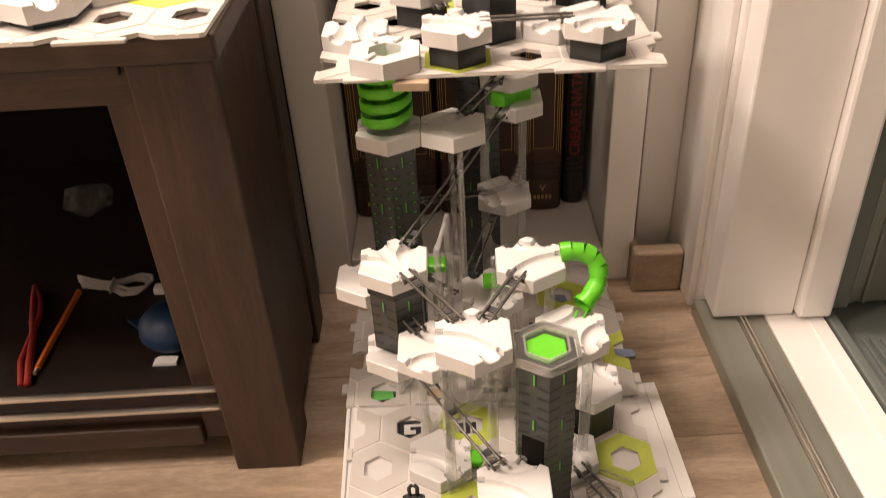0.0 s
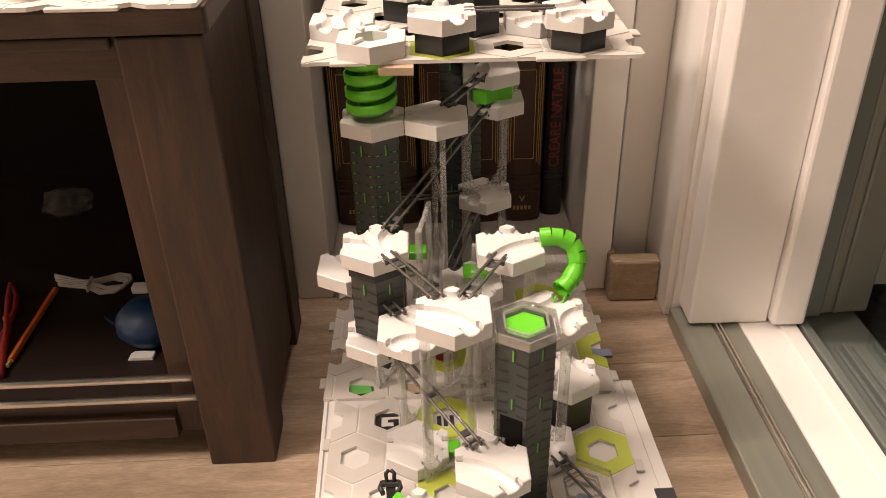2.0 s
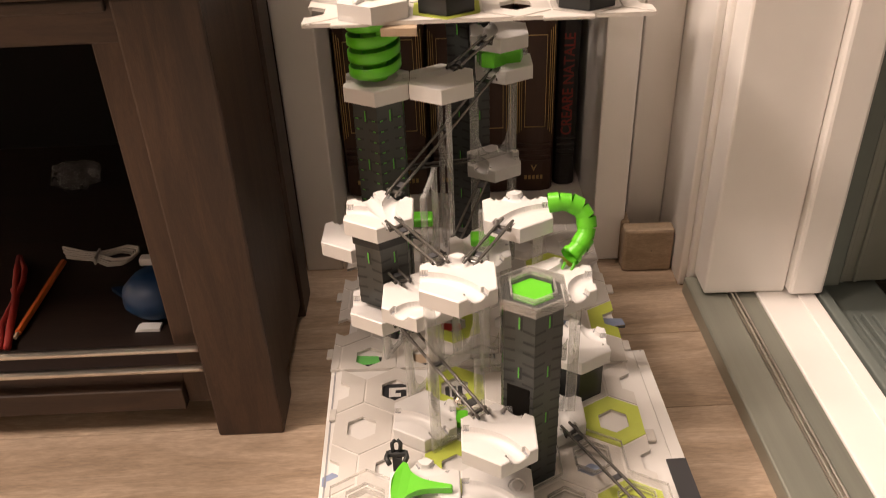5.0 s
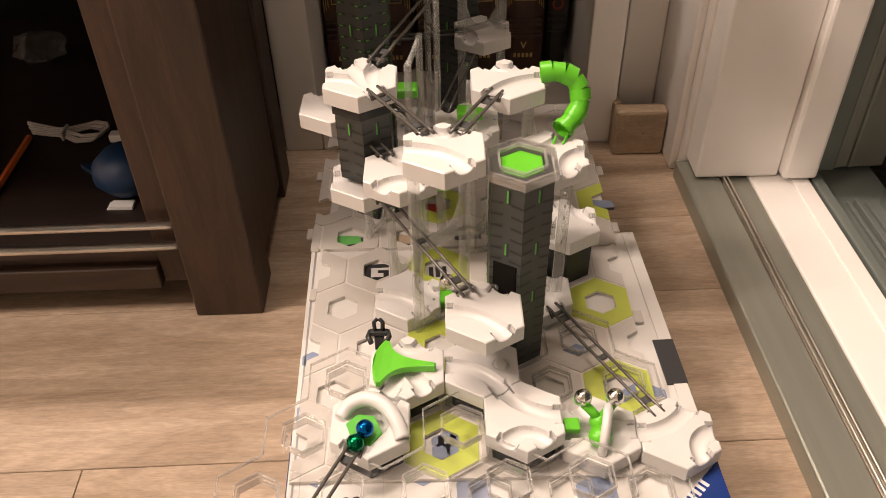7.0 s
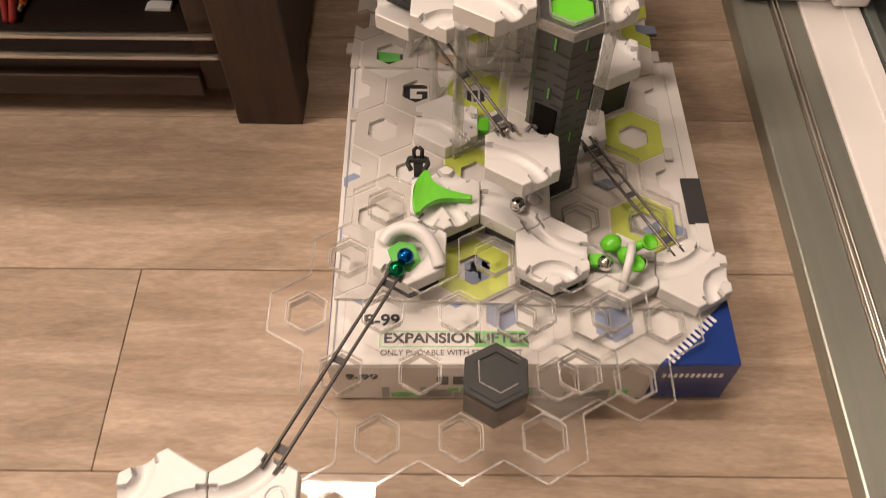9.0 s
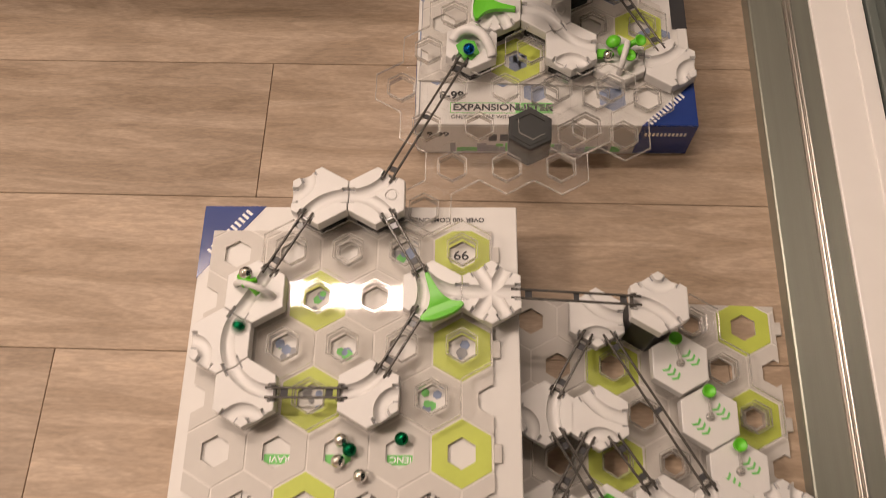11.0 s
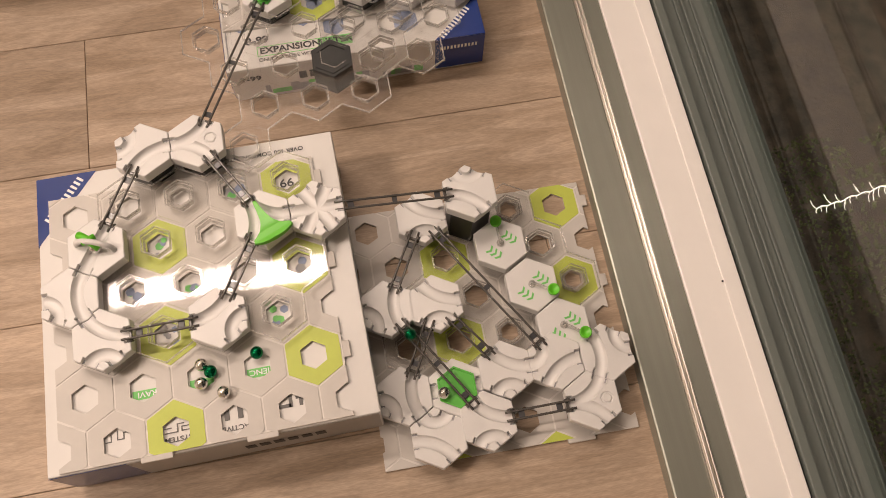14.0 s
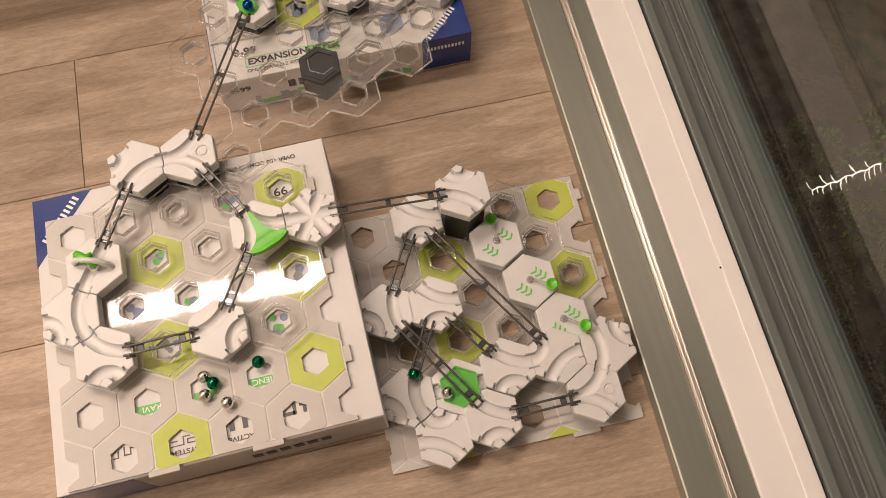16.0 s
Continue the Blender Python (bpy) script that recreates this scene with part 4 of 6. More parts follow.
def lift_box():
    z = 0.0655
    turned = pose(0.059, 0.587, 0, 0, 0, 2.2) @ pose(-0.057, -0.5865, 0)
    bx = empty("expansion_game_box", "white and blue printed game box lying flat on the floor", "game box", turned)
    x0, x1, y0, y1 = -0.096, 0.210, 0.428, 0.745

    def under(i, j):
        """A cell of the card plate, in the turned box's own plan."""
        p = turned.inverted() @ Vector((*L(i, j), 0.0))
        return p.x, p.y

    part("carton", box_bm(x0 + 0.002, x1 - 0.002, y0 + 0.002, y1 - 0.002, 0.0, 0.02, 0.001), M_BOXW, bx)
    part("lid", box_bm(x0, x1, y0, y1, 0.006, z, 0.0012), M_BOXW, bx, "white printed lid")
    part("front_print", box_bm(x0 + 0.004, x1 - 0.064, y0 - 0.0006, y0 - 0.0002, 0.008, z - 0.003), M_BOXW, bx, "pale printed front face")
    part("side_print", box_bm(x0 - 0.0006, x0 - 0.0002, y0 + 0.002, y0 + 0.10, 0.007, z - 0.001), M_BLUE, bx, "blue side edge")
    part("edge_line", box_bm(x0 + 0.0035, x0 + 0.0050, y0 + 0.002, y1 - 0.002, z + 0.0001, z + 0.0004), M_INKG_SLOTS, bx)
    part("edge_line", box_bm(x1 - 0.0050, x1 - 0.0035, y0 + 0.06, y1 - 0.002, z + 0.0001, z + 0.0004), M_INKG_SLOTS, bx)
    part("blue_corner", poly_bm([(x1 - 0.060, y0 - 0.0003), (x1 + 0.0003, y0 - 0.0003), (x1 + 0.0003, y0 + 0.056)], z + 0.0001, z + 0.0005), M_BLUE, bx, "blue printed corner")
    part("blue_side", box_bm(x1 + 0.0002, x1 + 0.0006, y0 - 0.0003, y0 + 0.056, 0.007, z - 0.0002), M_BLUE, bx)
    part("blue_front", box_bm(x1 - 0.060, x1 + 0.0003, y0 - 0.0007, y0 - 0.0003, 0.007, z - 0.0002), M_BLUE, bx)
    brand_bars(bx, pose(x1 - 0.052, y0 + 0.003, z + 0.0006, 0, 0, 43), 11, 0.0026, 0.0075, 0.0050, M_WINK)
    brand_bars(bx, pose(x1 - 0.054, y0 - 0.0008, 0.048, 90), 11, 0.0024, 0.0060, 0.0043, M_WINK)
    brand_bars(bx, pose(-0.015, y0 - 0.0009, 0.040, 90), 5, 0.009, 0.014, 0.0125, M_INK)
    brand_bars(bx, pose(-0.006, y0 - 0.0009, 0.024, 90), 6, 0.008, 0.006, 0.0115, M_GRNINK)
    text_part("lettering", "8-99", 0.0135, pose(x0 + 0.026, 0.465, z + 0.0004), M_INK, bx, wide=1.1)
    text_part("lettering", "8-99", 0.0125, pose(x0 + 0.012, y0 - 0.0008, 0.046, 90), M_INK, bx, wide=1.1)
    part("title_frame", ring_bm([(-0.058, 0.4425), (0.054, 0.4425), (0.054, 0.456), (-0.058, 0.456)], [(-0.0572, 0.4432), (0.0532, 0.4432), (0.0532, 0.4553), (-0.0572, 0.4553)], z + 0.0001, z + 0.0004), M_GRNINK, bx)
    part("title_field", box_bm(0.0135, 0.0535, 0.443, 0.4555, z + 0.0001, z + 0.0003), M_GRNINK, bx, "green printed title field")
    text_part("lettering", "EXPANSION", 0.0115, pose(-0.055, 0.4495, z + 0.0005), M_INK, bx, wide=1.14, bold=0.0003)
    text_part("lettering", "LIFTER", 0.0115, pose(0.016, 0.4495, z + 0.0005), M_INK, bx, wide=1.14, bold=0.0003)
    text_part("lettering", "ONLY PLAYABLE WITH STARTER-SET", 0.0064, pose(-0.057, 0.4375, z + 0.0005), M_INK, bx, bold=0.0)
    # printed scenery on the front face and lid
    rng = random.Random(5)
    for k in range(16):
        cx = rng.uniform(x0 + 0.01, x1 - 0.075)
        part("print_shape", box_bm(cx, cx + rng.uniform(0.006, 0.02), y0 - 0.0011, y0 - 0.0008, 0.010, 0.012 + rng.uniform(0.004, 0.018)), rng.choice((M_INKG_SLOTS, M_INKG_SLOTS, M_BOXG, M_GRNINK)), bx)
    for cx, cy, a in ((-0.083, 0.545, 0.011), (-0.073, 0.49, 0.010), (-0.02, 0.595, 0.016), (-0.086, 0.60, 0.008), (0.0, 0.49, 0.012), (0.13, 0.585, 0.016), (0.172, 0.54, 0.018), (0.035, 0.47, 0.012), (0.12, 0.462, 0.014)):
        part("print_shape", poly_bm(hexpts(a, cx, cy), z + 0.0001, z + 0.0004), M_INKB, bx, "printed blue-grey hexagon shape")
    part("print_shape", box_bm(0.193, 0.2095, 0.555, 0.602, z + 0.0005, z + 0.0019), M_INK, bx, "printed dark tower")
    part("corner_flap", box_bm(x1 - 0.012, x1 - 0.0012, y0 + 0.06, y1 - 0.004, z + 0.0006, z + 0.0016, 0.0004), M_BOXW, bx)
    # small printed picture under the lime cell in front
    px_, py_ = under(1, 4)
    for a0, b0, r_ in ((-0.006, -0.004, 0.0048), (0.005, -0.002, 0.0052), (-0.001, 0.006, 0.0050), (0.006, 0.007, 0.0036), (-0.008, 0.005, 0.0034)):
        part("print_shape", poly_bm(hexpts(r_ * 1.35, px_ + a0, py_ + b0), z + 0.0005, z + 0.0008), M_INKB, bx, "printed blue-grey hexagon shape")
    gx, gy = under(0, 0)
    for a0, a1, b0, b1 in ((-0.0115, 0.0100, 0.0065, 0.0110), (-0.0115, -0.0062, -0.0062, 0.0062), (-0.0115, 0.0100, -0.0110, -0.0065), (0.0052, 0.0100, -0.0062, -0.0012), (0.0000, 0.0100, -0.0009, 0.0026), (0.0118, 0.0140, -0.0075, 0.0075)):
        part("print_mark", box_bm(gx + a0, gx + a1, gy + b0, gy + b1, z + 0.0002, z + 0.0006), M_INK, bx, "black printed angular mark")
    for k in (0.0, 0.006, 0.012):
        part("print_mark", box_bm(under(1, 0)[0] - 0.009 + k, under(1, 0)[0] - 0.005 + k, under(1, 0)[1] - 0.008, under(1, 0)[1] + 0.006, z + 0.0002, z + 0.0006), M_INK, bx)


def back_box():
    z = 0.0655
    bx = empty("game_box", "printed game box lying behind the other box", "game box")
    part("lid", box_bm(-0.088, 0.185, 0.752, 0.985, 0.004, z, 0.0012), M_BOXW, bx)
    part("carton", box_bm(-0.086, 0.183, 0.754, 0.983, 0.0, 0.0035), M_BOXG, bx)
    marks = ((-1, -1, M_GRNINK), (0, -1, M_KRAFT), (1, -2, M_RED), (2, -3, M_INK), (3, -4, M_INKB), (-1, -3, M_INK), (0, -4, M_INKB), (3, -2, M_INKB), (4, -2, M_INKB), (1, -4, M_INKG_SLOTS))
    for i, j, mt in marks:
        x, y = L(i, j)
        part("print_shape", poly_bm([(x - 0.012, y - 0.009), (x + 0.012, y - 0.006), (x + 0.010, y + 0.004), (x - 0.011, y + 0.006)], z + 0.0001, z + 0.0004), mt, bx, "printed picture on the lid")
        part("print_shape", poly_bm([(x - 0.011, y - 0.011), (x + 0.010, y - 0.011), (x + 0.012, y - 0.007), (x - 0.012, y - 0.0092)], z + 0.0001, z + 0.0003), M_INK, bx)


BB_O, BB_TURN, BB_Z = (-0.165, 0.208), 2.6, 0.085


def bb(i, j):
    a = radians(BB_TURN)
    p = (Vector((math.cos(a), math.sin(a))) * i + Vector((math.cos(a + radians(240)), math.sin(a + radians(240)))) * j) * PITCH
    return BB_O[0] + p.x, BB_O[1] + p.y


def big_box():
    m = pose(-0.127, 0.1545, 0, 0, 0, BB_TURN)
    bx = empty("starter_game_box", "large white printed game box with blue corner on the floor", "game box", m)
    w, d, z = 0.158, 0.157, BB_Z
    part("carton", box_bm(-w + 0.002, w - 0.002, -d + 0.002, d - 0.002, 0, 0.02, 0.001), M_BOXG, bx)
    part("lid", box_bm(-w, w, -d, d, 0.005, z, 0.0012), M_BOXW, bx)
    part("front_print", box_bm(-w + 0.072, w - 0.002, -d - 0.0006, -d - 0.0002, 0.006, z - 0.002), M_BOXG, bx, "grey printed front face")
    part("blue_front", box_bm(-w, -w + 0.072, -d - 0.0006, -d - 0.0002, 0.006, z - 0.002), M_BLUE, bx)
    brand_bars(bx, pose(0.02, -d - 0.0010, 0.045, 90), 6, 0.010, 0.016, 0.014, M_INK)
    part("blue_corner", poly_bm([(-w - 0.0003, d + 0.0003), (-w - 0.0003, d - 0.078), (-w + 0.062, d + 0.0003)], z + 0.0001, z + 0.0005), M_BLUE, bx, "blue printed corner")
    part("blue_side", box_bm(-w - 0.0006, -w - 0.0002, d - 0.078, d, 0.006, z - 0.0002), M_BLUE, bx)
    part("blue_back", box_bm(-w, -w + 0.062, d + 0.0002, d + 0.0006, 0.006, z - 0.0002), M_BLUE, bx)
    brand_bars(bx, pose(-w + 0.046, d - 0.006, z + 0.0006, 0, 0, 231), 11, 0.0028, 0.0080, 0.0055, M_WINK)
    inv = BB_Z + 0.0005

    def word(t, size, i, j, dx=0.0, dy=0.0, mt=M_INK):
        x, y = bb(i, j)
        text_part("lettering", t, size, m.inverted() @ pose(x + dx, y + dy, inv, 0, 0, 180 + BB_TURN), mt, bx, align="CENTER", wide=1.15, bold=0.0001)

    word("99", 0.0135, 2, -1, -0.001, 0.001)
    word("SYSTEM", 0.0068, 2, 4, 0.001, -0.0065, M_INKM)
    word("INTERACTIVE", 0.0068, 3, 4, 0.011, -0.0065, M_INKM)
    word("OVER 100 COMPONENTS", 0.0064, 2, -2, -0.047, -0.011)
    for i, j, t in ((1, 3, ""), (3, 3, ""), (2, 3, "")):
        x, y = bb(i, j)
        f = part("green_band", box_bm(-0.0115, 0.0115, -0.0105, -0.0015, 0, 0.0002), M_GRNINK, bx, "green printed band")
        f.matrix_basis = m.inverted() @ pose(x, y, BB_Z + 0.0001, 0, 0, BB_TURN)
    word("RAVI", 0.0078, 1, 3, 0.003, -0.0055, M_WINK)
    word("IENC", 0.0078, 3, 3, 0.001, -0.0055, M_WINK)
    word("E", 0.0085, 2, 3, 0.004, -0.006, M_WINK)
    rng = random.Random(8)
    thin, wide_ = 0.0011, 0.0050
    strokes = (
        (1, 4, [(-0.012, 0.002, -0.007, 0.002 + thin), (-0.007, 0.002, -0.007 + thin, 0.009), (-0.001, 0.003, -0.001 + thin, 0.012), (-0.001, 0.003, 0.005, 0.003 + thin), (0.005, 0.003, 0.005 + thin, 0.010), (0.005, 0.009, 0.012, 0.009 + thin)]),
        (2, 4, [(-0.012, -0.0005, 0.000, -0.0005 + thin), (-0.012, 0.004, -0.005, 0.004 + thin), (0.000, -0.0005, thin, 0.007), (0.000, 0.007, 0.007, 0.007 + thin), (0.004, 0.000, 0.012, thin), (0.004, 0.000, 0.004 + thin, 0.004), (0.004, 0.004, 0.012, 0.004 + thin)]),
        (3, 4, [(-0.010, 0.001, -0.010 + wide_, 0.013), (0.003, 0.001, 0.003 + wide_, 0.013)]),
        (4, 4, [(-0.013, 0.002, -0.001, 0.0055), (-0.003, 0.002, 0.0005, 0.013), (0.007, 0.002, 0.0105, 0.013), (0.004, 0.009, 0.0105, 0.013)]),
    )
    for i, j, bars in strokes:
        x, y = bb(i, j)
        for a0, b0, a1, b1 in bars:
            f = part("print_bar", box_bm(a0, a1, b0, b1, 0, 0.0003), M_INKM, bx, "part of a large printed mark")
            f.matrix_basis = m.inverted() @ pose(x, y, BB_Z + 0.0002, 0, 0, BB_TURN)
    for i, j in ((0, 1), (1, 1), (3, 2), (0, 0), (1, 2), (3, 1), (1, -1)):
        x, y = bb(i, j)
        for k in range(5):
            f = part("print_shape", poly_bm(hexpts(rng.uniform(0.0025, 0.005)), 0, 0.0002), rng.choice((M_INKB, M_INKG_SLOTS, M_INKB, M_GRNINK)), bx, "printed picture on the lid")
            f.matrix_basis = m.inverted() @ pose(x + rng.uniform(-0.008, 0.008), y + rng.uniform(-0.008, 0.008), BB_Z + 0.0002 + 0.0001 * k, 0, 0, rng.uniform(0, 60))


# ---------------------------------------------------------------- the track over the boxes by the bookcase
GX, GY = -0.036, 0.700


def L(i, j):
    """Cell of the grid that runs over both far boxes; rows count towards the viewer."""
    y = GY - 0.0481 * j
    return GX + PITCH * (i + 0.5 * (j % 2)) + 0.028 * (GY - y), y


def far_track():
    pm = pose(GX, GY, 0.0660)
    cells = [(i, j) for j in range(0, 6) for i in range(-2, 6)]
    p1 = base_plate(pm, cells, {(3, 1), (1, 0), (1, 4), (3, 3), (1, 2)}, (-0.052, 0.219, -0.222, 0.030), "printed card base plate lying on the white box")
    tabs(p1, [(0.223, -0.066, 0.008, 0.014), (0.223, -0.16, 0.008, 0.014), (-0.055, -0.03, 0.006, 0.014)])
    cells = [(i, j) for j in range(-6, 0) for i in range(-2, 6)]
    p2 = base_plate(pm, cells, {(3, -4), (4, -2), (1, -2), (4, -1)}, (-0.064, 0.222, 0.0305, 0.285), "printed card base plate over the rear box")
    tabs(p2, [(0.225, 0.055, 0.007, 0.014), (0.225, 0.15, 0.007, 0.014), (-0.067, 0.055, 0.006, 0.014), (-0.067, 0.15, 0.006, 0.014)])
    pm = pose(GX + 0.004, 0.790, 0.394)
    cells = [(i, j) for j in range(-6, 2) for i in range(-2, 6)]
    top = base_plate(pm, cells, {(1, 0), (4, -1), (4, -3), (0, -3), (1, -2)}, (-0.058, 0.218, -0.031, 0.255), "upper card base plate over the pillars")
    tabs(top, [(0.222, 0.03, 0.008, 0.015), (-0.02, -0.033, 0.03, 0.005), (0.15, -0.033, 0.04, 0.005)])

    T = "white hexagonal track tile with a curved channel"
    up = " raised on supports"
    z0 = 0.0692
    A, B, C, D = (*L(0, 0), 0.264), (*L(-1, -1), 0.214), (*L(2, 0), 0.260), (0.0255, 0.605, 0.262)
    E, F, G_, H = (*L(0, 1), 0.213), (-0.038, 0.692, 0.178), (*L(2, 1), 0.224), (*L(3, 0), 0.122)
    I, P, S = (0.0515, 0.557, 0.1555), (*L(0, 1), 0.0835), (*L(2, 1), 0.0835)
    J, K, Lt, M = (-0.030, 0.505, 0.100), (-0.005, 0.556, 0.100), (0.0505, 0.556, 0.100), (0.078, 0.508, 0.100)
    N, O = (0.1325, 0.506, 0.0835), (0.188, 0.503, 0.0835)
    SP, SP2, SP3, UP = (-0.0385, 0.798, 0.336), (0.017, 0.798, 0.336), (0.0770, 0.900, 0.311), (0.0720, 0.900, 0.342)
    MID, Q, R_ = (0.0670, 0.900, 0.206), (0.046, 0.748, 0.194), (0.017, 0.798, 0.15)

    tile(*A, [(1, 5), (2, 5), (3, 5)], "white track tile with three channels merging into one")
    tile(*B, [(2, 5)], T)
    tile(*C, [(0, 4), (1, 2)], T + up)
    tile(*D, [(3, 5), (1, 2)], T + up)
    tile(*E, [(2, 0), (4, 5)], T)
    tile(*F, [(3, 5), (0, 1)], T)
    tile(*G_, [(1, 3), (5, 0)], T)
    tile(*H, [(0, 1), (2, 4)], T)
    tile(*I, [(3, 5), (1, 2)], T + " before the pillar")
    tile(*P, [(3, 5), (0, 1)], T + " on the base plate")
    tile(*S, [(1, 5)], T + " on the base plate")
    tile(*Lt, [(3, 5)], T, ring=True)
    tile(*M, [(2, 0), (4, 5)], T)
    tile(*O, [(3, 1), (0, 5)], T + " on the base plate")
    tile(*SP, [(0, 3)], "white track tile under a green spiral", bowl=0.020)
    tile(*SP2, [(3, 1)], T)
    tile(*SP3, [(4, 1)], "white track tile holding a green scoop")
    tile(*UP, [(4, 2)], T)
    tile(*MID, [(3, 4), (0, 1)], T)
    tile(*Q, [(2, 4), (0, 5)], T)
    tile(*R_, [(1, 5)], T)

    # supports
    block(A[0], A[1], A[2] - 0.024, A[2] - THICK)
    pillar(A[0], A[1] + 0.004, F[2] + 0.0002, A[2] - 0.0245)
    clear_wall(F[0] + 0.030, F[1] + 0.012, z0, F[2], 60)
    pillar(0.0785, 0.604, z0, 0.246, cap=True, mouth=True, label="tall slate grey ribbed pillar with clear green cap")
    pillar(SP[0], SP[1], z0, SP[2] - THICK, dashes=True, label="tall slate grey ribbed pillar with green dashes")
    pillar(0.0435, 0.945, z0, 0.393)
    block(J[0], J[1], z0, J[2] - THICK)
    block(M[0], M[1], z0, M[2] - THICK)
    block(K[0], K[1], z0, K[2] - THICK)
    block(Lt[0], Lt[1], z0, Lt[2] - THICK)
    block(I[0], I[1], I[2] - THICK - 0.006, I[2] - THICK - 0.0002)
    clear_wall(I[0] - 0.004, I[1] + 0.0295, z0, I[2] - 0.004, 0, 0.024)
    block(H[0], H[1], z0, H[2] - THICK)
    block(0.0355, 0.4050, 0.0610, 0.0960)
    clear_wall(0.022, 0.636, z0, D[2] - THICK, 35)
    clear_wall(0.004, 0.722, z0, 0.275, 80)
    clear_wall(0.072, 0.722, z0, C[2] - THICK, 0)
    clear_wall(0.018, 0.800, z0, SP2[2] - THICK, 100)
    clear_wall(G_[0], G_[1], S[2], G_[2] - THICK, 0, 0.03)
    clear_wall(MID[0], MID[1], z0, MID[2] - THICK, 30)
    clear_wall(MID[0], MID[1], MID[2], SP3[2] - THICK, 30)
    clear_wall(SP3[0], SP3[1], SP3[2], UP[2] - THICK, 30)
    clear_wall(B[0] + 0.028, B[1] + 0.012, z0, B[2], 60, 0.03)
    clear_wall(Q[0], Q[1], z0, Q[2] - THICK, 0)

    def join(a, b, **k):
        rail((a[0], a[1], a[2] - 0.0012), (b[0], b[1], b[2] - 0.0012), **k)

    join(A, D)
    join(D, C)
    join(SP3, A, straight=True)
    join(SP2, UP)
    join(B, E)
    join(F, I)
    join(MID, R_)
    join((MID[0], MID[1], MID[2]), (MID[0] - 0.11, MID[1], MID[2] - 0.01))
    join(R_, A)
    join(S, O)
    join(J, (*bb(0, -2), 0.123), straight=True)

    # hooked loose clip by the switch
    hk = empty("rail_clip", "dark grey hooked rail clip", "rail clip")
    for s_ in (-1, 1):
        part("hook", tube_bm([(-0.029 + s_ * 0.007, 0.603, 0.0895), (-0.029 + s_ * 0.0085, 0.597, 0.0895), (-0.029 + s_ * 0.0055, 0.591, 0.0885)], 0.0022, 7), M_GREY, hk, smooth=True)
        part("prong", tube_bm([(-0.029 + s_ * 0.003, 0.602, 0.0905), (-0.029 + s_ * 0.0035, 0.604, 0.0985), (-0.029 + s_ * 0.001, 0.6045, 0.1015)], 0.0018, 7), M_GREY, hk, smooth=True)
    part("web", box_bm(-0.0365, -0.0215, 0.5995, 0.6045, 0.0865, 0.0915, 0.0012), M_GREY, hk)
    part("foot", box_bm(-0.033, -0.025, 0.5985, 0.6035, z0 + 0.0001, 0.0864, 0.001), M_GREY, hk)
    # switch tile with green vane
    sw = tile(*K, [(2, 4), (2, 5), (1, 2)], "white switch tile with a green swinging vane", name="switch_tile")
    vane(sw, pose(-0.007, -0.001, 0, 0, 0, -8))
    # launcher tile: ring arch over a green seat
    jt = tile(*J, [(1, 4)], "white launcher tile with arched ring and green seat", name="launcher_tile", bowl=0.014)
    arch = smooth_path([(-0.0205, 0.004, 0.000), (-0.0155, 0.0105, 0.0045), (-0.006, 0.0135, 0.008), (0.004, 0.0112, 0.0095), (0.013, 0.0045, 0.008), (0.0198, -0.006, 0.0045), (0.0232, -0.015, 0.000)], 4)
    part("arch", tube_bm(arch, 0.0056, 12), M_TILE, jt, smooth=True)
    part("seat", poly_bm([(-0.017, -0.002), (-0.009, 0.006), (0.003, 0.004), (0.009, -0.011), (0.001, -0.021), (-0.008, -0.018), (-0.014, -0.010)], -0.004, 0.0012, 0.0006), M_GREEN_D, jt, "green plastic seat")
    part("seat_tab", box_bm(0.0095, 0.0145, 0.009, 0.0145, 0.0002, 0.003, 0.0008), M_GREEN_D, jt, "green plastic tab")
    # paddle tile: frame only, the paddle itself turns
    nt = tile(*N, [(0, 3), (2, 0)], "white paddle tile with a clear arch", name="paddle_tile")
    arch = [(0.0, 0.0175 * math.cos(radians(a)) - 0.003, 0.020 * math.sin(radians(a))) for a in range(0, 181, 12)]
    part("arch", tube_bm([(0.004 + y * 0.25, y, z) for _, y, z in arch], 0.0034, 8), M_TILE, nt, smooth=True)
    part("stop", box_bm(-0.025, -0.014, -0.003, 0.008, 0.0002, 0.005, 0.001), M_GREEN, nt, "green stop")
    # green scoop on the upper tile
    bm = poly_bm([(-0.024, 0.002), (-0.012, 0.014), (0.016, 0.014), (0.021, 0.006), (0.018, -0.006), (0.004, -0.009), (-0.008, -0.020), (-0.020, -0.016)], 0.0, 0.015, 0.002)
    for v in bm.verts:
        if v.co.z > 0.006:
            v.co.z += 0.18 * v.co.x - 0.20 * (v.co.y if v.co.y < 0 else 0.0)
    sc = tagged(part("green_scoop", bm, M_GREEN), "green plastic scoop on a raised track tile", "scoop")
    sc.matrix_basis = pose(SP3[0] - 0.002, SP3[1] - 0.002, SP3[2] - 0.0002)
    for x, y, z in ((-0.005, 0.735, 0.228), (0.049, 0.748, 0.198), (0.02, 0.735, 0.135), (0.020, 0.655, 0.0695)):
        tagged(part("green_insert", box_bm(x - 0.011, x + 0.011, y - 0.008, y + 0.008, z, z + 0.008, 0.002), M_GREEN), "small bright green plastic insert among the supports", "insert")
    green_tube(C, G_)
    green_spiral(SP)

    # tiles and blocks on the upper plate
    zt = 0.3974
    b1, b3 = (0.0235, 0.790, 0.4285), (0.1345, 0.790, 0.4285)
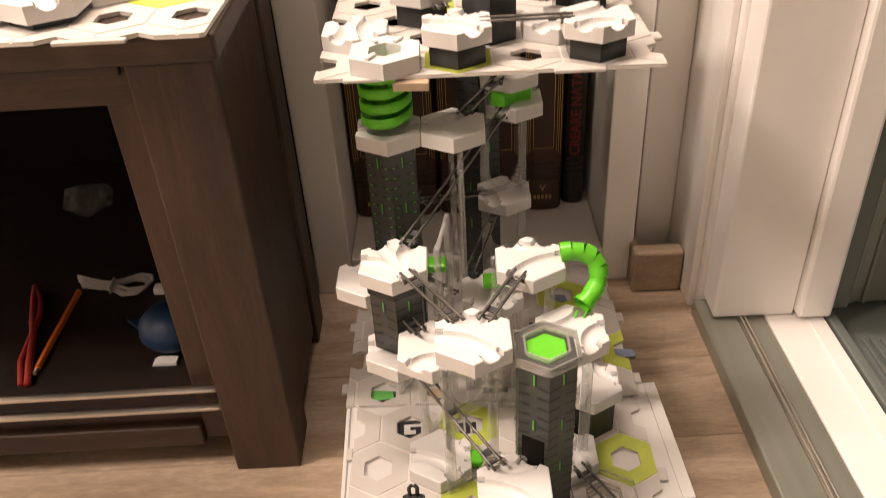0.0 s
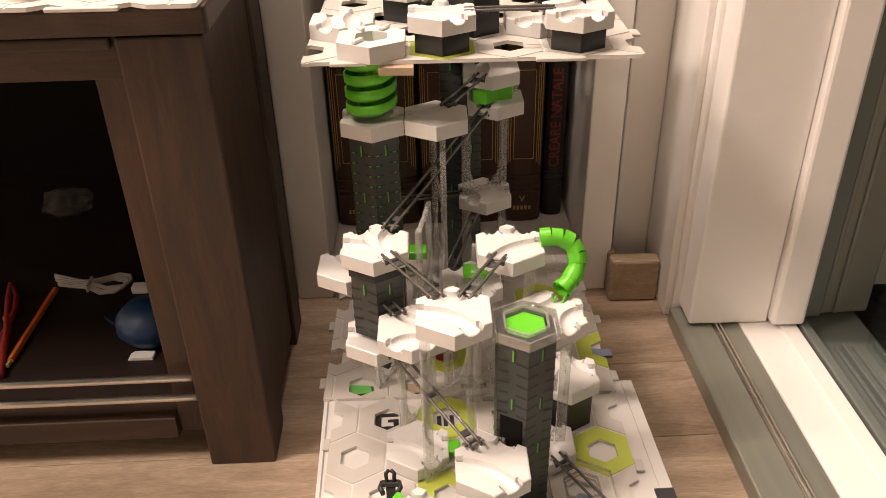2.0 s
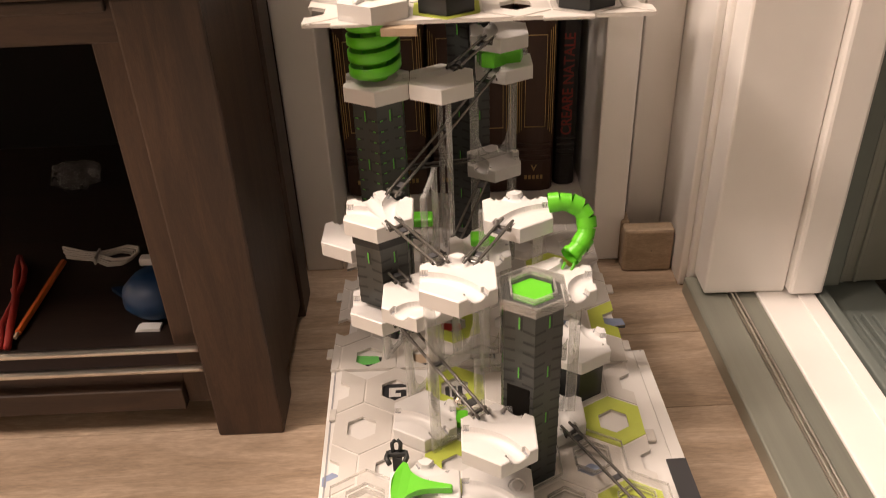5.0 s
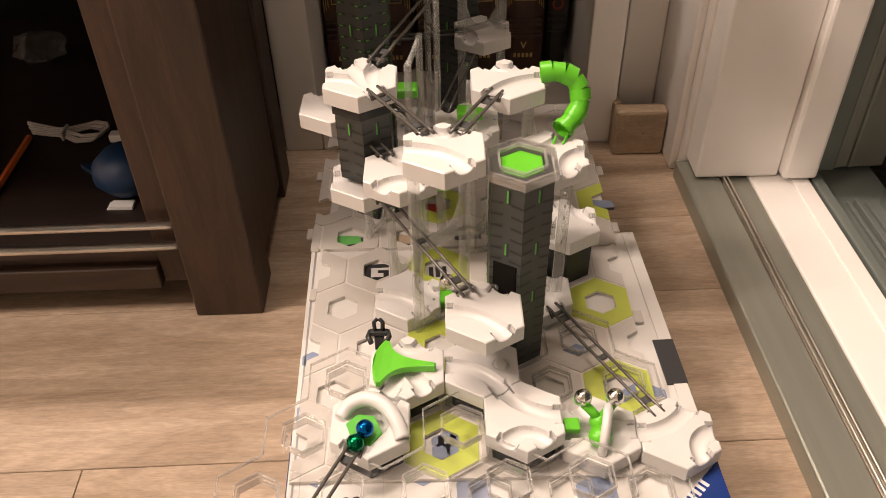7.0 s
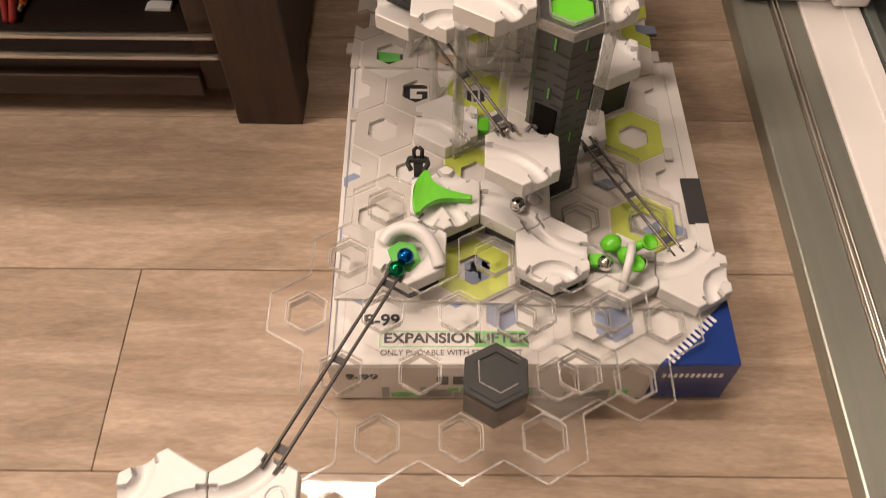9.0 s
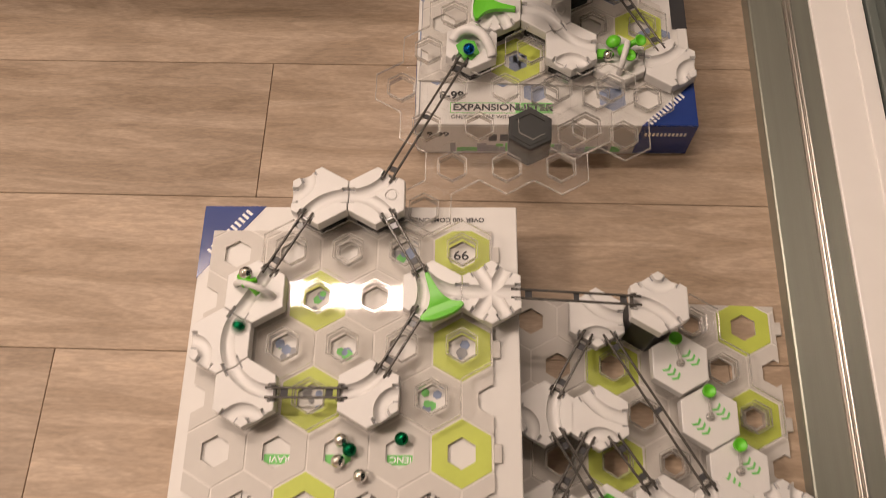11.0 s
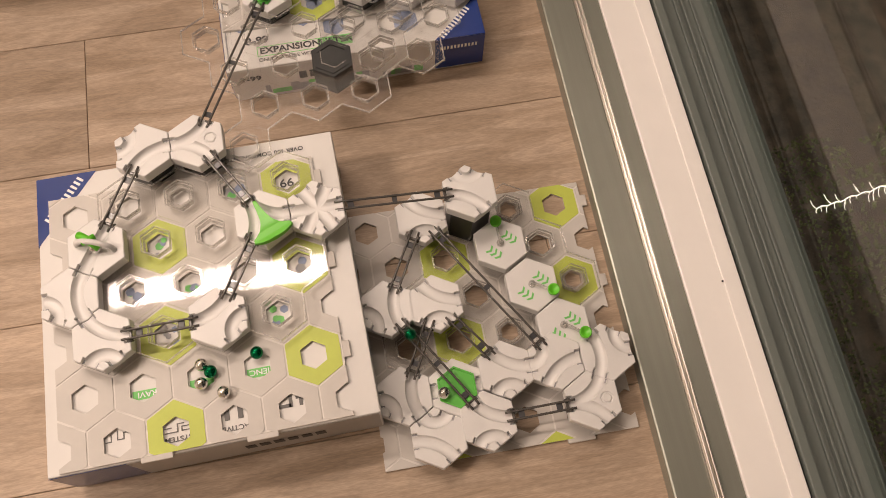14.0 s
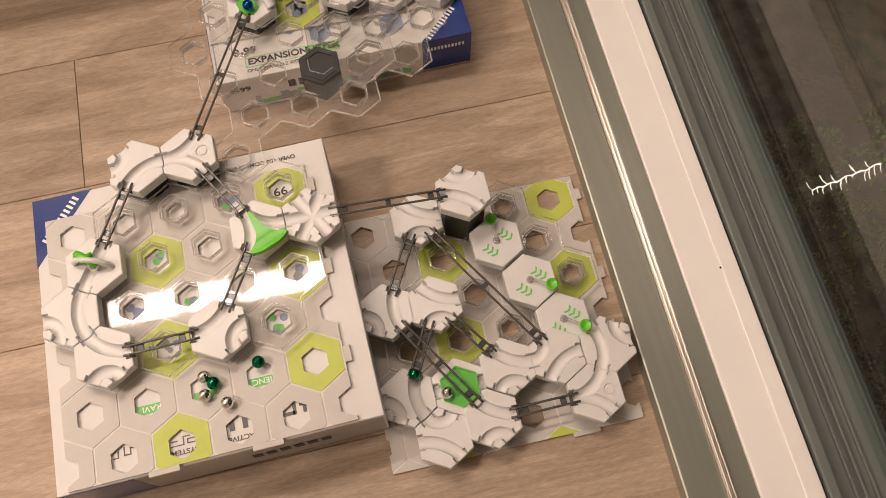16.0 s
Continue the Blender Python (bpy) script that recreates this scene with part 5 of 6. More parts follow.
    for b in (b1, b3):
        tile(*b, [(3, 5), (1, 2)] if b is b1 else [(3, 1), (4, 5)], T + " on a dark block")
        block(b[0], b[1], zt, b[2] - THICK)
    rail((b1[0], b1[1], b1[2] - 0.001), (b3[0], b3[1], b3[2] - 0.001))
    ot = empty("ring_tile", "white open ring tile with a hexagonal hole", "track tile", pose(-0.034, 0.781, zt), group="white track tiles")
    part("ring", ring_bm(hexpts(AP), hexpts(0.013), 0, THICK), M_TILE, ot)
    for k in (1, 2, 4):
        part("channel_wall", box_bm(0.014, 0.026, -0.002, 0.002, THICK + 0.0001, THICK + 0.003, 0.001), M_TILE, ot).matrix_basis = pose(0, 0, 0, 0, 0, 60 * k)
    tile(-0.062, 0.836, zt + THICK, [(1, 5), (2, 4)], T + " on the upper plate")
    tile(-0.006, 0.886, zt + THICK + 0.02, [(3, 5)], T + " on a dark block")
    block(-0.006, 0.886, zt, zt + 0.0198)
    block(0.0515, 0.838, zt, zt + 0.058)
    block(0.1345, 0.838 + 0.048, zt, zt + 0.04)
    tile(0.1345, 0.886, zt + 0.0405 + THICK, [(3, 1), (4, 5)], T + " on a dark block")
    tile(0.107, 0.838, zt + THICK, [(2, 0), (4, 5)], T + " on the upper plate")
    rail((-0.034, 0.934, 0.43), (0.0235, 0.838, 0.415))
    rail((0.1345, 0.886, 0.43), (0.079, 0.79 + 0.048, 0.42))
    tagged(part("wood_chip", poly_bm([(-0.028, 0.752), (0.0, 0.750), (0.0, 0.762), (-0.024, 0.764)], 0.3875, 0.3938), M_KRAFT), "small pale wooden shim under the upper plate", "shim")


def smooth_path(points, n):
    """Points along a curve through the given ones."""
    pts = [Vector(p) for p in points]
    out = []
    for k in range(len(pts) - 1):
        p0, p1, p2, p3 = pts[max(k - 1, 0)], pts[k], pts[k + 1], pts[min(k + 2, len(pts) - 1)]
        for i in range(n):
            t = i / n
            out.append(0.5 * (2 * p1 + (p2 - p0) * t + (2 * p0 - 5 * p1 + 4 * p2 - p3) * t * t + (3 * p1 - p0 - 3 * p2 + p3) * t ** 3))
    return out + [pts[-1]]


def vane(parent, m):
    """A swinging vane: a long thin tip along +x, hollow flanks and a broad rounded tail, higher at the tail."""
    half = smooth_path([(0.0285, 0.0018, 0), (0.016, 0.0032, 0), (0.004, 0.0058, 0), (-0.005, 0.0120, 0), (-0.0095, 0.0205, 0)], 6)
    tail = smooth_path([(-0.0125, 0.0215, 0), (-0.0165, 0.0130, 0), (-0.0180, 0.0, 0), (-0.0165, -0.0130, 0), (-0.0125, -0.0215, 0)], 6)
    outline = [(p.x, p.y) for p in half] + [(p.x, p.y) for p in tail] + [(p.x, -p.y) for p in half[::-1]]
    bm = poly_bm(outline, 0.0006, 0.0045, 0.0011)
    for v in bm.verts:
        if v.co.z > 0.002:
            v.co.z += 0.05 * max(0.0, 0.012 - v.co.x) + 0.0025 * max(0.0, 1 - abs(v.co.y) / 0.012)
    ob = part("vane", bm, M_GREEN, parent, "bright green swinging vane")
    ob.matrix_basis = m
    return ob


def green_tube(C, G_):
    ob = empty("tube_bend", "bright green segmented tube bend between two tiles", "tube")
    ctrl = [(0.1000, 0.700, 0.2640), (0.1085, 0.700, 0.2650), (0.1175, 0.6995, 0.2640), (0.1255, 0.698, 0.2600), (0.1298, 0.6945, 0.2530), (0.1305, 0.691, 0.2455), (0.1285, 0.6865, 0.2390), (0.1235, 0.681, 0.2340), (0.1180, 0.676, 0.2310)]
    for k, (a, b) in enumerate(zip(ctrl, ctrl[1:])):
        a, b = Vector(a), Vector(b)
        bm = tube_bm([a, a * 0.5 + b * 0.5, b], 0.0074 if k % 2 else 0.0081, 16, cap=False)
        tube_bm([a, a * 0.5 + b * 0.5, b], 0.0062, 16, bm=bm, cap=False)
        part("tube_segment", bm, M_GREEN, ob, smooth=True)
    a, b = Vector(ctrl[-2]), Vector(ctrl[-1])
    d = (b - a).normalized()
    part("mouth_collar", tube_bm([b, b + d * 0.004], 0.0087, 16, tube_bm([b, b + d * 0.004], 0.0064, 16, cap=False), cap=False), M_GREEN, ob, smooth=True)
    # black disc set in the tube, in place of the shade inside it
    part("mouth_shade", tube_bm([b - d * 0.012, b - d * 0.0118], 0.0064, 14), M_INK, ob)
    for s in (-1, 1):
        part("prong", tube_bm([b + d * 0.003 + Vector((s * 0.004, 0, -0.006)), b + d * 0.008 + Vector((s * 0.004, 0, -0.010))], 0.0013, 6), M_GREEN, ob)


def green_spiral(SP):
    ob = empty("spiral_ramp", "bright green plastic spiral ball ramp", "spiral", pose(SP[0], SP[1], SP[2] + 0.001))
    turns, per = 3.9, 28
    h = 0.052
    bm = bmesh.new()
    prof = [(0.0055, 0.004), (0.012, 0.0005), (0.0175, 0.001), (0.0205, 0.0030), (0.0212, 0.0100), (0.0226, 0.0100), (0.0224, 0.002), (0.0185, -0.001), (0.012, -0.002), (0.0055, 0.002)]
    rings = []
    for k in range(int(turns * per) + 1):
        a = 2 * math.pi * k / per + 2.2
        z = h * k / (turns * per)
        rings.append([bm.verts.new((r * math.cos(a), r * math.sin(a), z + dz)) for r, dz in prof])
    n = len(prof)
    for a, b in zip(rings, rings[1:]):
        for i in range(n):
            bm.faces.new((a[i], b[i], b[(i + 1) % n], a[(i + 1) % n]))
    bm.faces.new(rings[0])
    bm.faces.new(rings[-1][::-1])
    bmesh.ops.recalc_face_normals(bm, faces=bm.faces)
    part("ramp", bm, M_GREEN, ob, smooth=True)
    part("core", lathe_bm([(0.0105, 0), (0.0105, 0.056)], 18), M_GREEN, ob, smooth=True)
    part("mouth", box_bm(0.004, 0.0225, -0.018, -0.006, 0.040, 0.0535, 0.0015), M_GREEN, ob, "green square mouth piece")


# ---------------------------------------------------------------- the large box's track
def near_track():
    m = pose(*BB_O, BB_Z + 0.0005, 0, 0, BB_TURN)
    cells = [(i, j) for j in range(-3, 6) for i in range(-4, 7)]

    def oc(i, j):
        # skew cell to offset-row cell
        return (i - (j + (j % 2)) // 2, j)

    lime = {oc(0, 0), oc(2, -1), oc(1, 2), oc(4, 3), oc(3, 1), oc(2, 4), oc(5, 5)}
    p = base_plate(m, cells, lime, (-0.110, 0.1680, -0.2105, 0.0735), "printed card base plate lying on the large white box")
    tabs(p, [(0.1712, -0.048, 0.008, 0.017), (0.1712, 0.048, 0.008, 0.017), (0.1712, -0.144, 0.008, 0.017), (-0.02, -0.213, 0.03, 0.006), (0.08, -0.213, 0.03, 0.006)])
    cm = pose(*BB_O, 0.0985, 0, 0, BB_TURN)
    clear_plate(cm, [(-1, -1), (0, -1), (1, -1), (-1, 0), (0, 0), (1, 0), (2, 0), (0, 1), (1, 1), (2, 1), (3, 1), (0, 2), (1, 2), (2, 2), (3, 2), (-1, 1), (3, 0), (2, -1)], "clear plastic plate with hexagonal holes over the large box")
    for i, j in ((-1, 1), (2, 2), (3, 0), (0, -1)):
        x, y = bb(i, j)
        tagged(part("spacer", ring_bm(hexpts(0.0115, 0, 0), hexpts(0.009, 0, 0), 0, 0.0097), M_RIM), "clear plastic spacer ring under the clear plate", "spacer", "clear spacers").matrix_basis = pose(x, y, BB_Z + 0.0038, 0, 0, BB_TURN)
    T = "white hexagonal track tile with a curved channel"
    zt = 0.1145
    spec = [(-1, -2, 0.123, [(0, 4), (2, 3)], False), (0, -2, 0.123, [(1, 3), (3, 5)], True), (-1, 1, zt, [(1, 5), (3, 4)], False), (0, 2, zt, [(2, 0), (4, 5)], False), (2, 2, zt, [(3, 1), (5, 0)], False), (3, 0, zt + 0.001, [(0, 3), (1, 4), (2, 5)], False)]
    for i, j, z, pa, rg in spec:
        tile(*bb(i, j), z, pa, "white crossing tile with straight channels" if len(pa) == 3 else T, BB_TURN, rg)
    for i, j in ((-1, -2), (0, -2)):
        block(*bb(i, j), BB_Z + 0.0002, 0.1093, BB_TURN)
    sw = tile(*bb(2, 0), zt + 0.001, [(2, 4), (0, 2)], "white switch tile with a green swinging vane", BB_TURN, name="switch_tile")
    vane(sw, pose(0.005, -0.010, 0, 0, 0, 112))
    pt = tile(*bb(-1, 0), zt, [(1, 4)], "white paddle tile with a clear arch", BB_TURN, name="paddle_tile")
    arch = [(0.018 * math.cos(radians(a)), -0.006 * math.cos(radians(a)), 0.015 * math.sin(radians(a))) for a in range(0, 181, 12)]
    part("arch", tube_bm(arch, 0.0030, 8), M_TILE, pt, "white plastic arch", True)
    part("paddle", tube_bm([(-0.013, 0.012, 0.0085), (-0.008, 0.008, 0.0100), (0.000, 0.001, 0.0095), (0.006, -0.005, 0.0070)], 0.0042, 12), M_GREEN, pt, "green paddle", True)
    part("paddle_wing", tube_bm([(-0.009, 0.001, 0.0125), (-0.003, 0.003, 0.0130), (0.003, 0.007, 0.0110)], 0.0030, 10), M_GREEN, pt, "green paddle wing", True)

    def join(i0, j0, z0, i1, j1, z1):
        rail((*bb(i0, j0), z0 - 0.001), (*bb(i1, j1), z1 - 0.001))

    join(-1, -2, 0.123, -1, 0, zt)
    join(0, -2, 0.123, 2, 0, zt)
    join(2, 0, zt, 2, 2, zt)
    join(0, 2, zt, 2, 2, zt)
    rail((*bb(3, 0), 0.1135), (*PT["t1"], 0.088), straight=False)
    for (x, y, z), mt, lab in (((-0.074, 0.079, 0.0955), M_BALLG, "dark metallic green marble resting on the base plate"), ((-0.128, 0.075, 0.0955), M_CHROME, "polished steel marble resting on the base plate"), ((-0.1195, 0.067, 0.0955), M_BALLG, "dark metallic green marble resting on the base plate"), ((-0.129, 0.0565, 0.0955), M_CHROME, "polished steel marble resting on the base plate"), ((-0.108, 0.045, 0.0955), M_CHROME, "polished steel marble resting on the base plate")):
        ball(mt, lab).location = (x, y, z)
    # clear plate that bridges the front of the expansion box, and one lying on the box
    clear_plate(pose(0.0380, 0.4080, 0.0915, 0, 0, 2.2), [(-2, 0), (-1, 0), (0, 0), (1, 0), (-1, 1), (0, 1), (1, 1), (-1, 2), (-1, -1), (-2, -1), (0, -1), (1, -1), (-3, -1), (-3, -2), (-1, -2), (-3, -3)], "clear plastic plate with hexagonal holes bridging from the box")
    clear_plate(pose(*L(0, 0), 0.0694, 0, 0, 1.2), [(4, 2), (4, 3), (5, 3), (3, 3), (4, 4), (5, 4), (4, 5), (5, 5), (6, 5), (5, 6), (6, 6)], "clear plastic plate with hexagonal holes lying on the box")


# ---------------------------------------------------------------- the floor plate's track
PL_O, PL_TURN = (0.268, 0.229), 1.0


def pl(i, j):
    a = radians(PL_TURN)
    p = (Vector((math.cos(a), math.sin(a))) * i + Vector((math.cos(a + radians(240)), math.sin(a + radians(240)))) * j) * PITCH
    return PL_O[0] + p.x, PL_O[1] + p.y


PT = {"t1": (0.1625, 0.223), "t2": (0.109, 0.219), "lev1": (0.192, 0.178), "lev2": (0.218, 0.126), "lev3": (0.243, 0.076), "t3": (0.058, 0.119), "t4": (0.110, 0.1175), "t5": (0.172, 0.038), "t6": (0.2265, 0.0390), "t7": (0.282, 0.040), "t8": (0.256, -0.008), "t9": (0.145, -0.012), "t10": (0.0920, -0.021), "t11": (0.0635, 0.027), "goal": (0.1185, 0.027)}
PZ = {"t1": 0.088, "t2": 0.046, "lev1": 0.037, "lev2": 0.036, "lev3": 0.035, "t3": 0.049, "t4": 0.049, "t5": 0.036, "t6": 0.036, "t7": 0.036, "t8": 0.036, "t9": 0.036, "t10": 0.034, "t11": 0.034, "goal": 0.034}
LEVERS = []


def floor_track():
    m = pose(*PL_O, 0.0005, 0, 0, PL_TURN)

    def oc(i, j):
        return (i - (j + (j % 2)) // 2, j)

    cells = [(i, j) for j in range(-1, 7) for i in range(-6, 3)]
    lime = {oc(0, 0), oc(1, 2), oc(-2, 1), oc(-1, 3), oc(0, 6), oc(2, 6)}
    p = base_plate(m, cells, lime, (-0.240, 0.033, -0.268, 0.024), "printed card base plate lying on the floor")
    tabs(p, [(0.036, 0.0, 0.007, 0.014), (0.036, -0.10, 0.007, 0.014), (-0.03, -0.270, 0.03, 0.005)])
    clear_plate(pose(*PL_O, 0.0118, 0, 0, PL_TURN), [(-1, 0), (0, 1), (1, 2), (-1, 1), (-2, 1), (-1, 2), (-1, 3), (0, 2), (0, 3), (1, 3), (-2, 2), (-2, 3)], "clear plastic plate with hexagonal holes over the floor plate")
    for i, j in ((-1, 0), (1, 2), (-2, 2), (0, 3)):
        x, y = pl(i, j)
        tagged(part("spacer", ring_bm(hexpts(0.0115), hexpts(0.009), 0, 0.008), M_RIM), "clear plastic spacer ring under the clear plate", "spacer", "clear spacers").matrix_basis = pose(x, y, 0.0038, 0, 0, PL_TURN)
    T = "white hexagonal track tile with a curved channel"
    spec = {"t1": ([(3, 5), (1, 2)], False), "t2": ([(0, 2), (4, 5)], False), "t3": ([(1, 5), (3, 4)], False), "t4": ([(0, 2), (4, 5)], False), "t5": ([(2, 0), (4, 5)], False), "t6": ([(2, 3), (0, 4)], False), "t7": ([(2, 4), (0, 1)], False), "t8": ([(1, 3), (3, 5)], True), "t9": ([(2, 0), (4, 5)], False), "t10": ([(1, 2), (3, 5)], False), "t11": ([(1, 5), (3, 4)], False)}
    for n, (pa, rg) in spec.items():
        tile(*PT[n], PZ[n], pa, T + " over the floor plate", PL_TURN, rg)
        if n != "t1":
            block(*PT[n], 0.0170 if n in ("t2", "t3", "t4", "t5") else 0.0042, PZ[n] - THICK, PL_TURN)
    block(*PT["t1"], 0.0042, PZ["t1"] - THICK, PL_TURN, M_BLACK, "tall black plastic hexagonal height block")
    g = tile(*PT["goal"], PZ["goal"], [(0, 3)], "white goal tile with a sunken green tray", PL_TURN, name="goal_tile")
    part("tray", ring_bm(hexpts(0.0195), hexpts(0.0178), 0.0002, 0.0022), M_GREEN_D, g, "green tray rim")
    part("tray_floor", poly_bm(hexpts(0.0180), 0.0001, 0.0008), M_GREEN_D, g, "bright green tray floor")
    block(*PT["goal"], 0.0042, PZ["goal"] - THICK, PL_TURN)
    for n, yaw in (("lev1", 104), ("lev2", 94), ("lev3", 92)):
        x, y = PT[n]
        lt = empty("lever_tile", "white lever tile with green printed arrows", "lever tile", pose(x, y, PZ[n], 0, 0, PL_TURN), group="lever tiles")
        part("tile_body", poly_bm(hexpts(AP), -THICK, 0, 0.0012), M_TILE, lt)
        for sgn, off in ((-1, (-0.012, -0.007)), (1, (0.008, 0.008))):
            for k in range(3):
                cx, cy = off[0] + 0.0042 * k, off[1] - 0.0042 * k
                ch = [(-0.0052, 0.0014), (0.0, -0.0014), (0.0052, 0.0014), (0.0052, 0.0038), (0.0, 0.0010), (-0.0052, 0.0038)]
                c = part("arrow", poly_bm(ch, 0.0001, 0.0005), M_GRNINK, lt, "green printed chevron")
                c.matrix_basis = pose(cx, cy, 0, 0, 0, 38)
        part("pivot_ring", lathe_bm([(0.0042, 0), (0.0042, 0.002), (0.003, 0.003)], 14), M_RIM, lt, "clear pivot", True)
        block(x, y, 0.0042 if n == "lev3" else 0.0170, PZ[n] - THICK, PL_TURN)
        lv = empty("lever", "clear swinging lever with a green cup", "lever", pose(x, y, PZ[n] + 0.003, 0, 0, yaw), group="levers")
        part("arm", box_bm(-0.002, 0.018, -0.0016, 0.0016, 0, 0.003, 0.0006), M_RIM, lv)
        part("cup", lathe_bm([(0.0035, 0.0), (0.0062, 0.002), (0.0066, 0.0065), (0.0054, 0.0065), (0.003, 0.003)], 16), M_GREEN, lv, "green cup", True).matrix_basis = pose(0.0235, 0, 0.0005)
        LEVERS.append((lv, x, y, PZ[n] + 0.003, yaw))

    def join(a, b, dz=-0.001):
        rail((*PT[a], PZ[a] + dz), (*PT[b], PZ[b] + dz))

    join("t2", "t3")
    join("t2", "t6")
    join("t3", "t9")
    join("t4", "t11")
    join("t4", "t5")
    join("t8", "t9")
    ball(M_CHROME, "polished steel marble in the green tray").location = (0.104, 0.022, 0.0417)


def cabinet_top_track():
    m = pose(-0.190, 0.772, 0.4625)
    cells = [(i, j) for j in range(-6, 3) for i in range(-7, 3)]
    p = base_plate(m, cells, {(0, 0), (-1, -3)}, (-0.30, 0.046, -0.089, 0.21), "printed card base plate lying on the dark cabinet")
    tabs(p, [(-0.03, -0.0915, 0.05, 0.005), (-0.2, -0.0915, 0.05, 0.005)])
    T = "white plastic hexagonal track tile on the cabinet's plate"
    for x, y, z in ((-0.266, 0.730, 0.4845), (-0.239, 0.778, 0.4795), (-0.294, 0.778, 0.4795), (-0.321, 0.730, 0.4795), (-0.3485, 0.778, 0.4795)):
        tile(x, y, z, [(3, 5), (0, 1)], T)
    block(-0.266, 0.730, 0.4660, 0.4708)


# ---------------------------------------------------------------- build
room()
planks()
skirting_block()
bookcase()
books()
cabinet()
shelf_clutter()
lift_box()
back_box()
big_box()
far_track()
near_track()
floor_track()
cabinet_top_track()


# ---------------------------------------------------------------- moving things
def motions():
    def roll(ob, rows, r=0.0064):
        walk(ob, [(t, pose(x, y, z)) for t, x, y, z in rows])

    silver = ball(M_CHROME, "polished steel marble rolling down the raised track")
    roll(silver, [(0.0, 0.0735, 0.893, 0.3175), (0.3, 0.066, 0.880, 0.3155), (0.5, 0.030, 0.818, 0.2960), (0.7, -0.008, 0.750, 0.2770), (0.8, -0.031, 0.702, 0.2655), (0.9, -0.018, 0.672, 0.2650), (1.0, 0.001, 0.641, 0.2665), (1.1, 0.026, 0.621, 0.2640), (1.2, 0.041, 0.632, 0.2660), (1.3, 0.051, 0.650, 0.2660), (1.4, 0.066, 0.680, 0.2630), (1.5, 0.094, 0.699, 0.2630), (1.6, 0.120, 0.697, 0.2640), (1.7, 0.134, 0.682, 0.2380), (1.8, 0.118, 0.663, 0.2275), (2.0, 0.090, 0.652, 0.2260), (2.2, 0.080, 0.672, 0.18), (2.6, 0.085, 0.690, 0.10), (3.2, 0.090, 0.690, 0.10), (16.0, 0.090, 0.690, 0.10)])
    second = ball(M_CHROME, "polished steel marble rolling on the lower track")
    roll(second, [(0.0, -0.012, 0.770, 0.20), (1.9, -0.012, 0.770, 0.20), (2.1, -0.058, 0.736, 0.219), (2.2, -0.040, 0.706, 0.2175), (2.3, -0.024, 0.678, 0.2175), (2.45, 0.000, 0.650, 0.2160), (2.7, 0.020, 0.668, 0.18), (3.2, 0.024, 0.660, 0.10), (8.3, 0.030, 0.640, 0.10), (8.6, 0.046, 0.590, 0.12), (8.8, 0.050, 0.575, 0.107), (9.0, 0.052, 0.548, 0.1025), (9.15, 0.020, 0.552, 0.1025), (9.3, -0.014, 0.546, 0.1025), (9.4, -0.026, 0.519, 0.106), (16.0, -0.026, 0.519, 0.106)])
    held = ball(M_CHROME, "polished steel marble on the small paddle tile")
    roll(held, [(0.0, -0.228, 0.218, 0.1275), (11.05, -0.228, 0.218, 0.1275), (11.25, -0.2195, 0.204, 0.1178), (16.0, -0.2195, 0.204, 0.1178)])
    blue = ball(M_BALLB, "metallic blue marble on the launcher tile")
    blue.location = (-0.0325, 0.4925, 0.1085)
    green = ball(M_BALLG, "dark metallic green marble that rolls over the track")
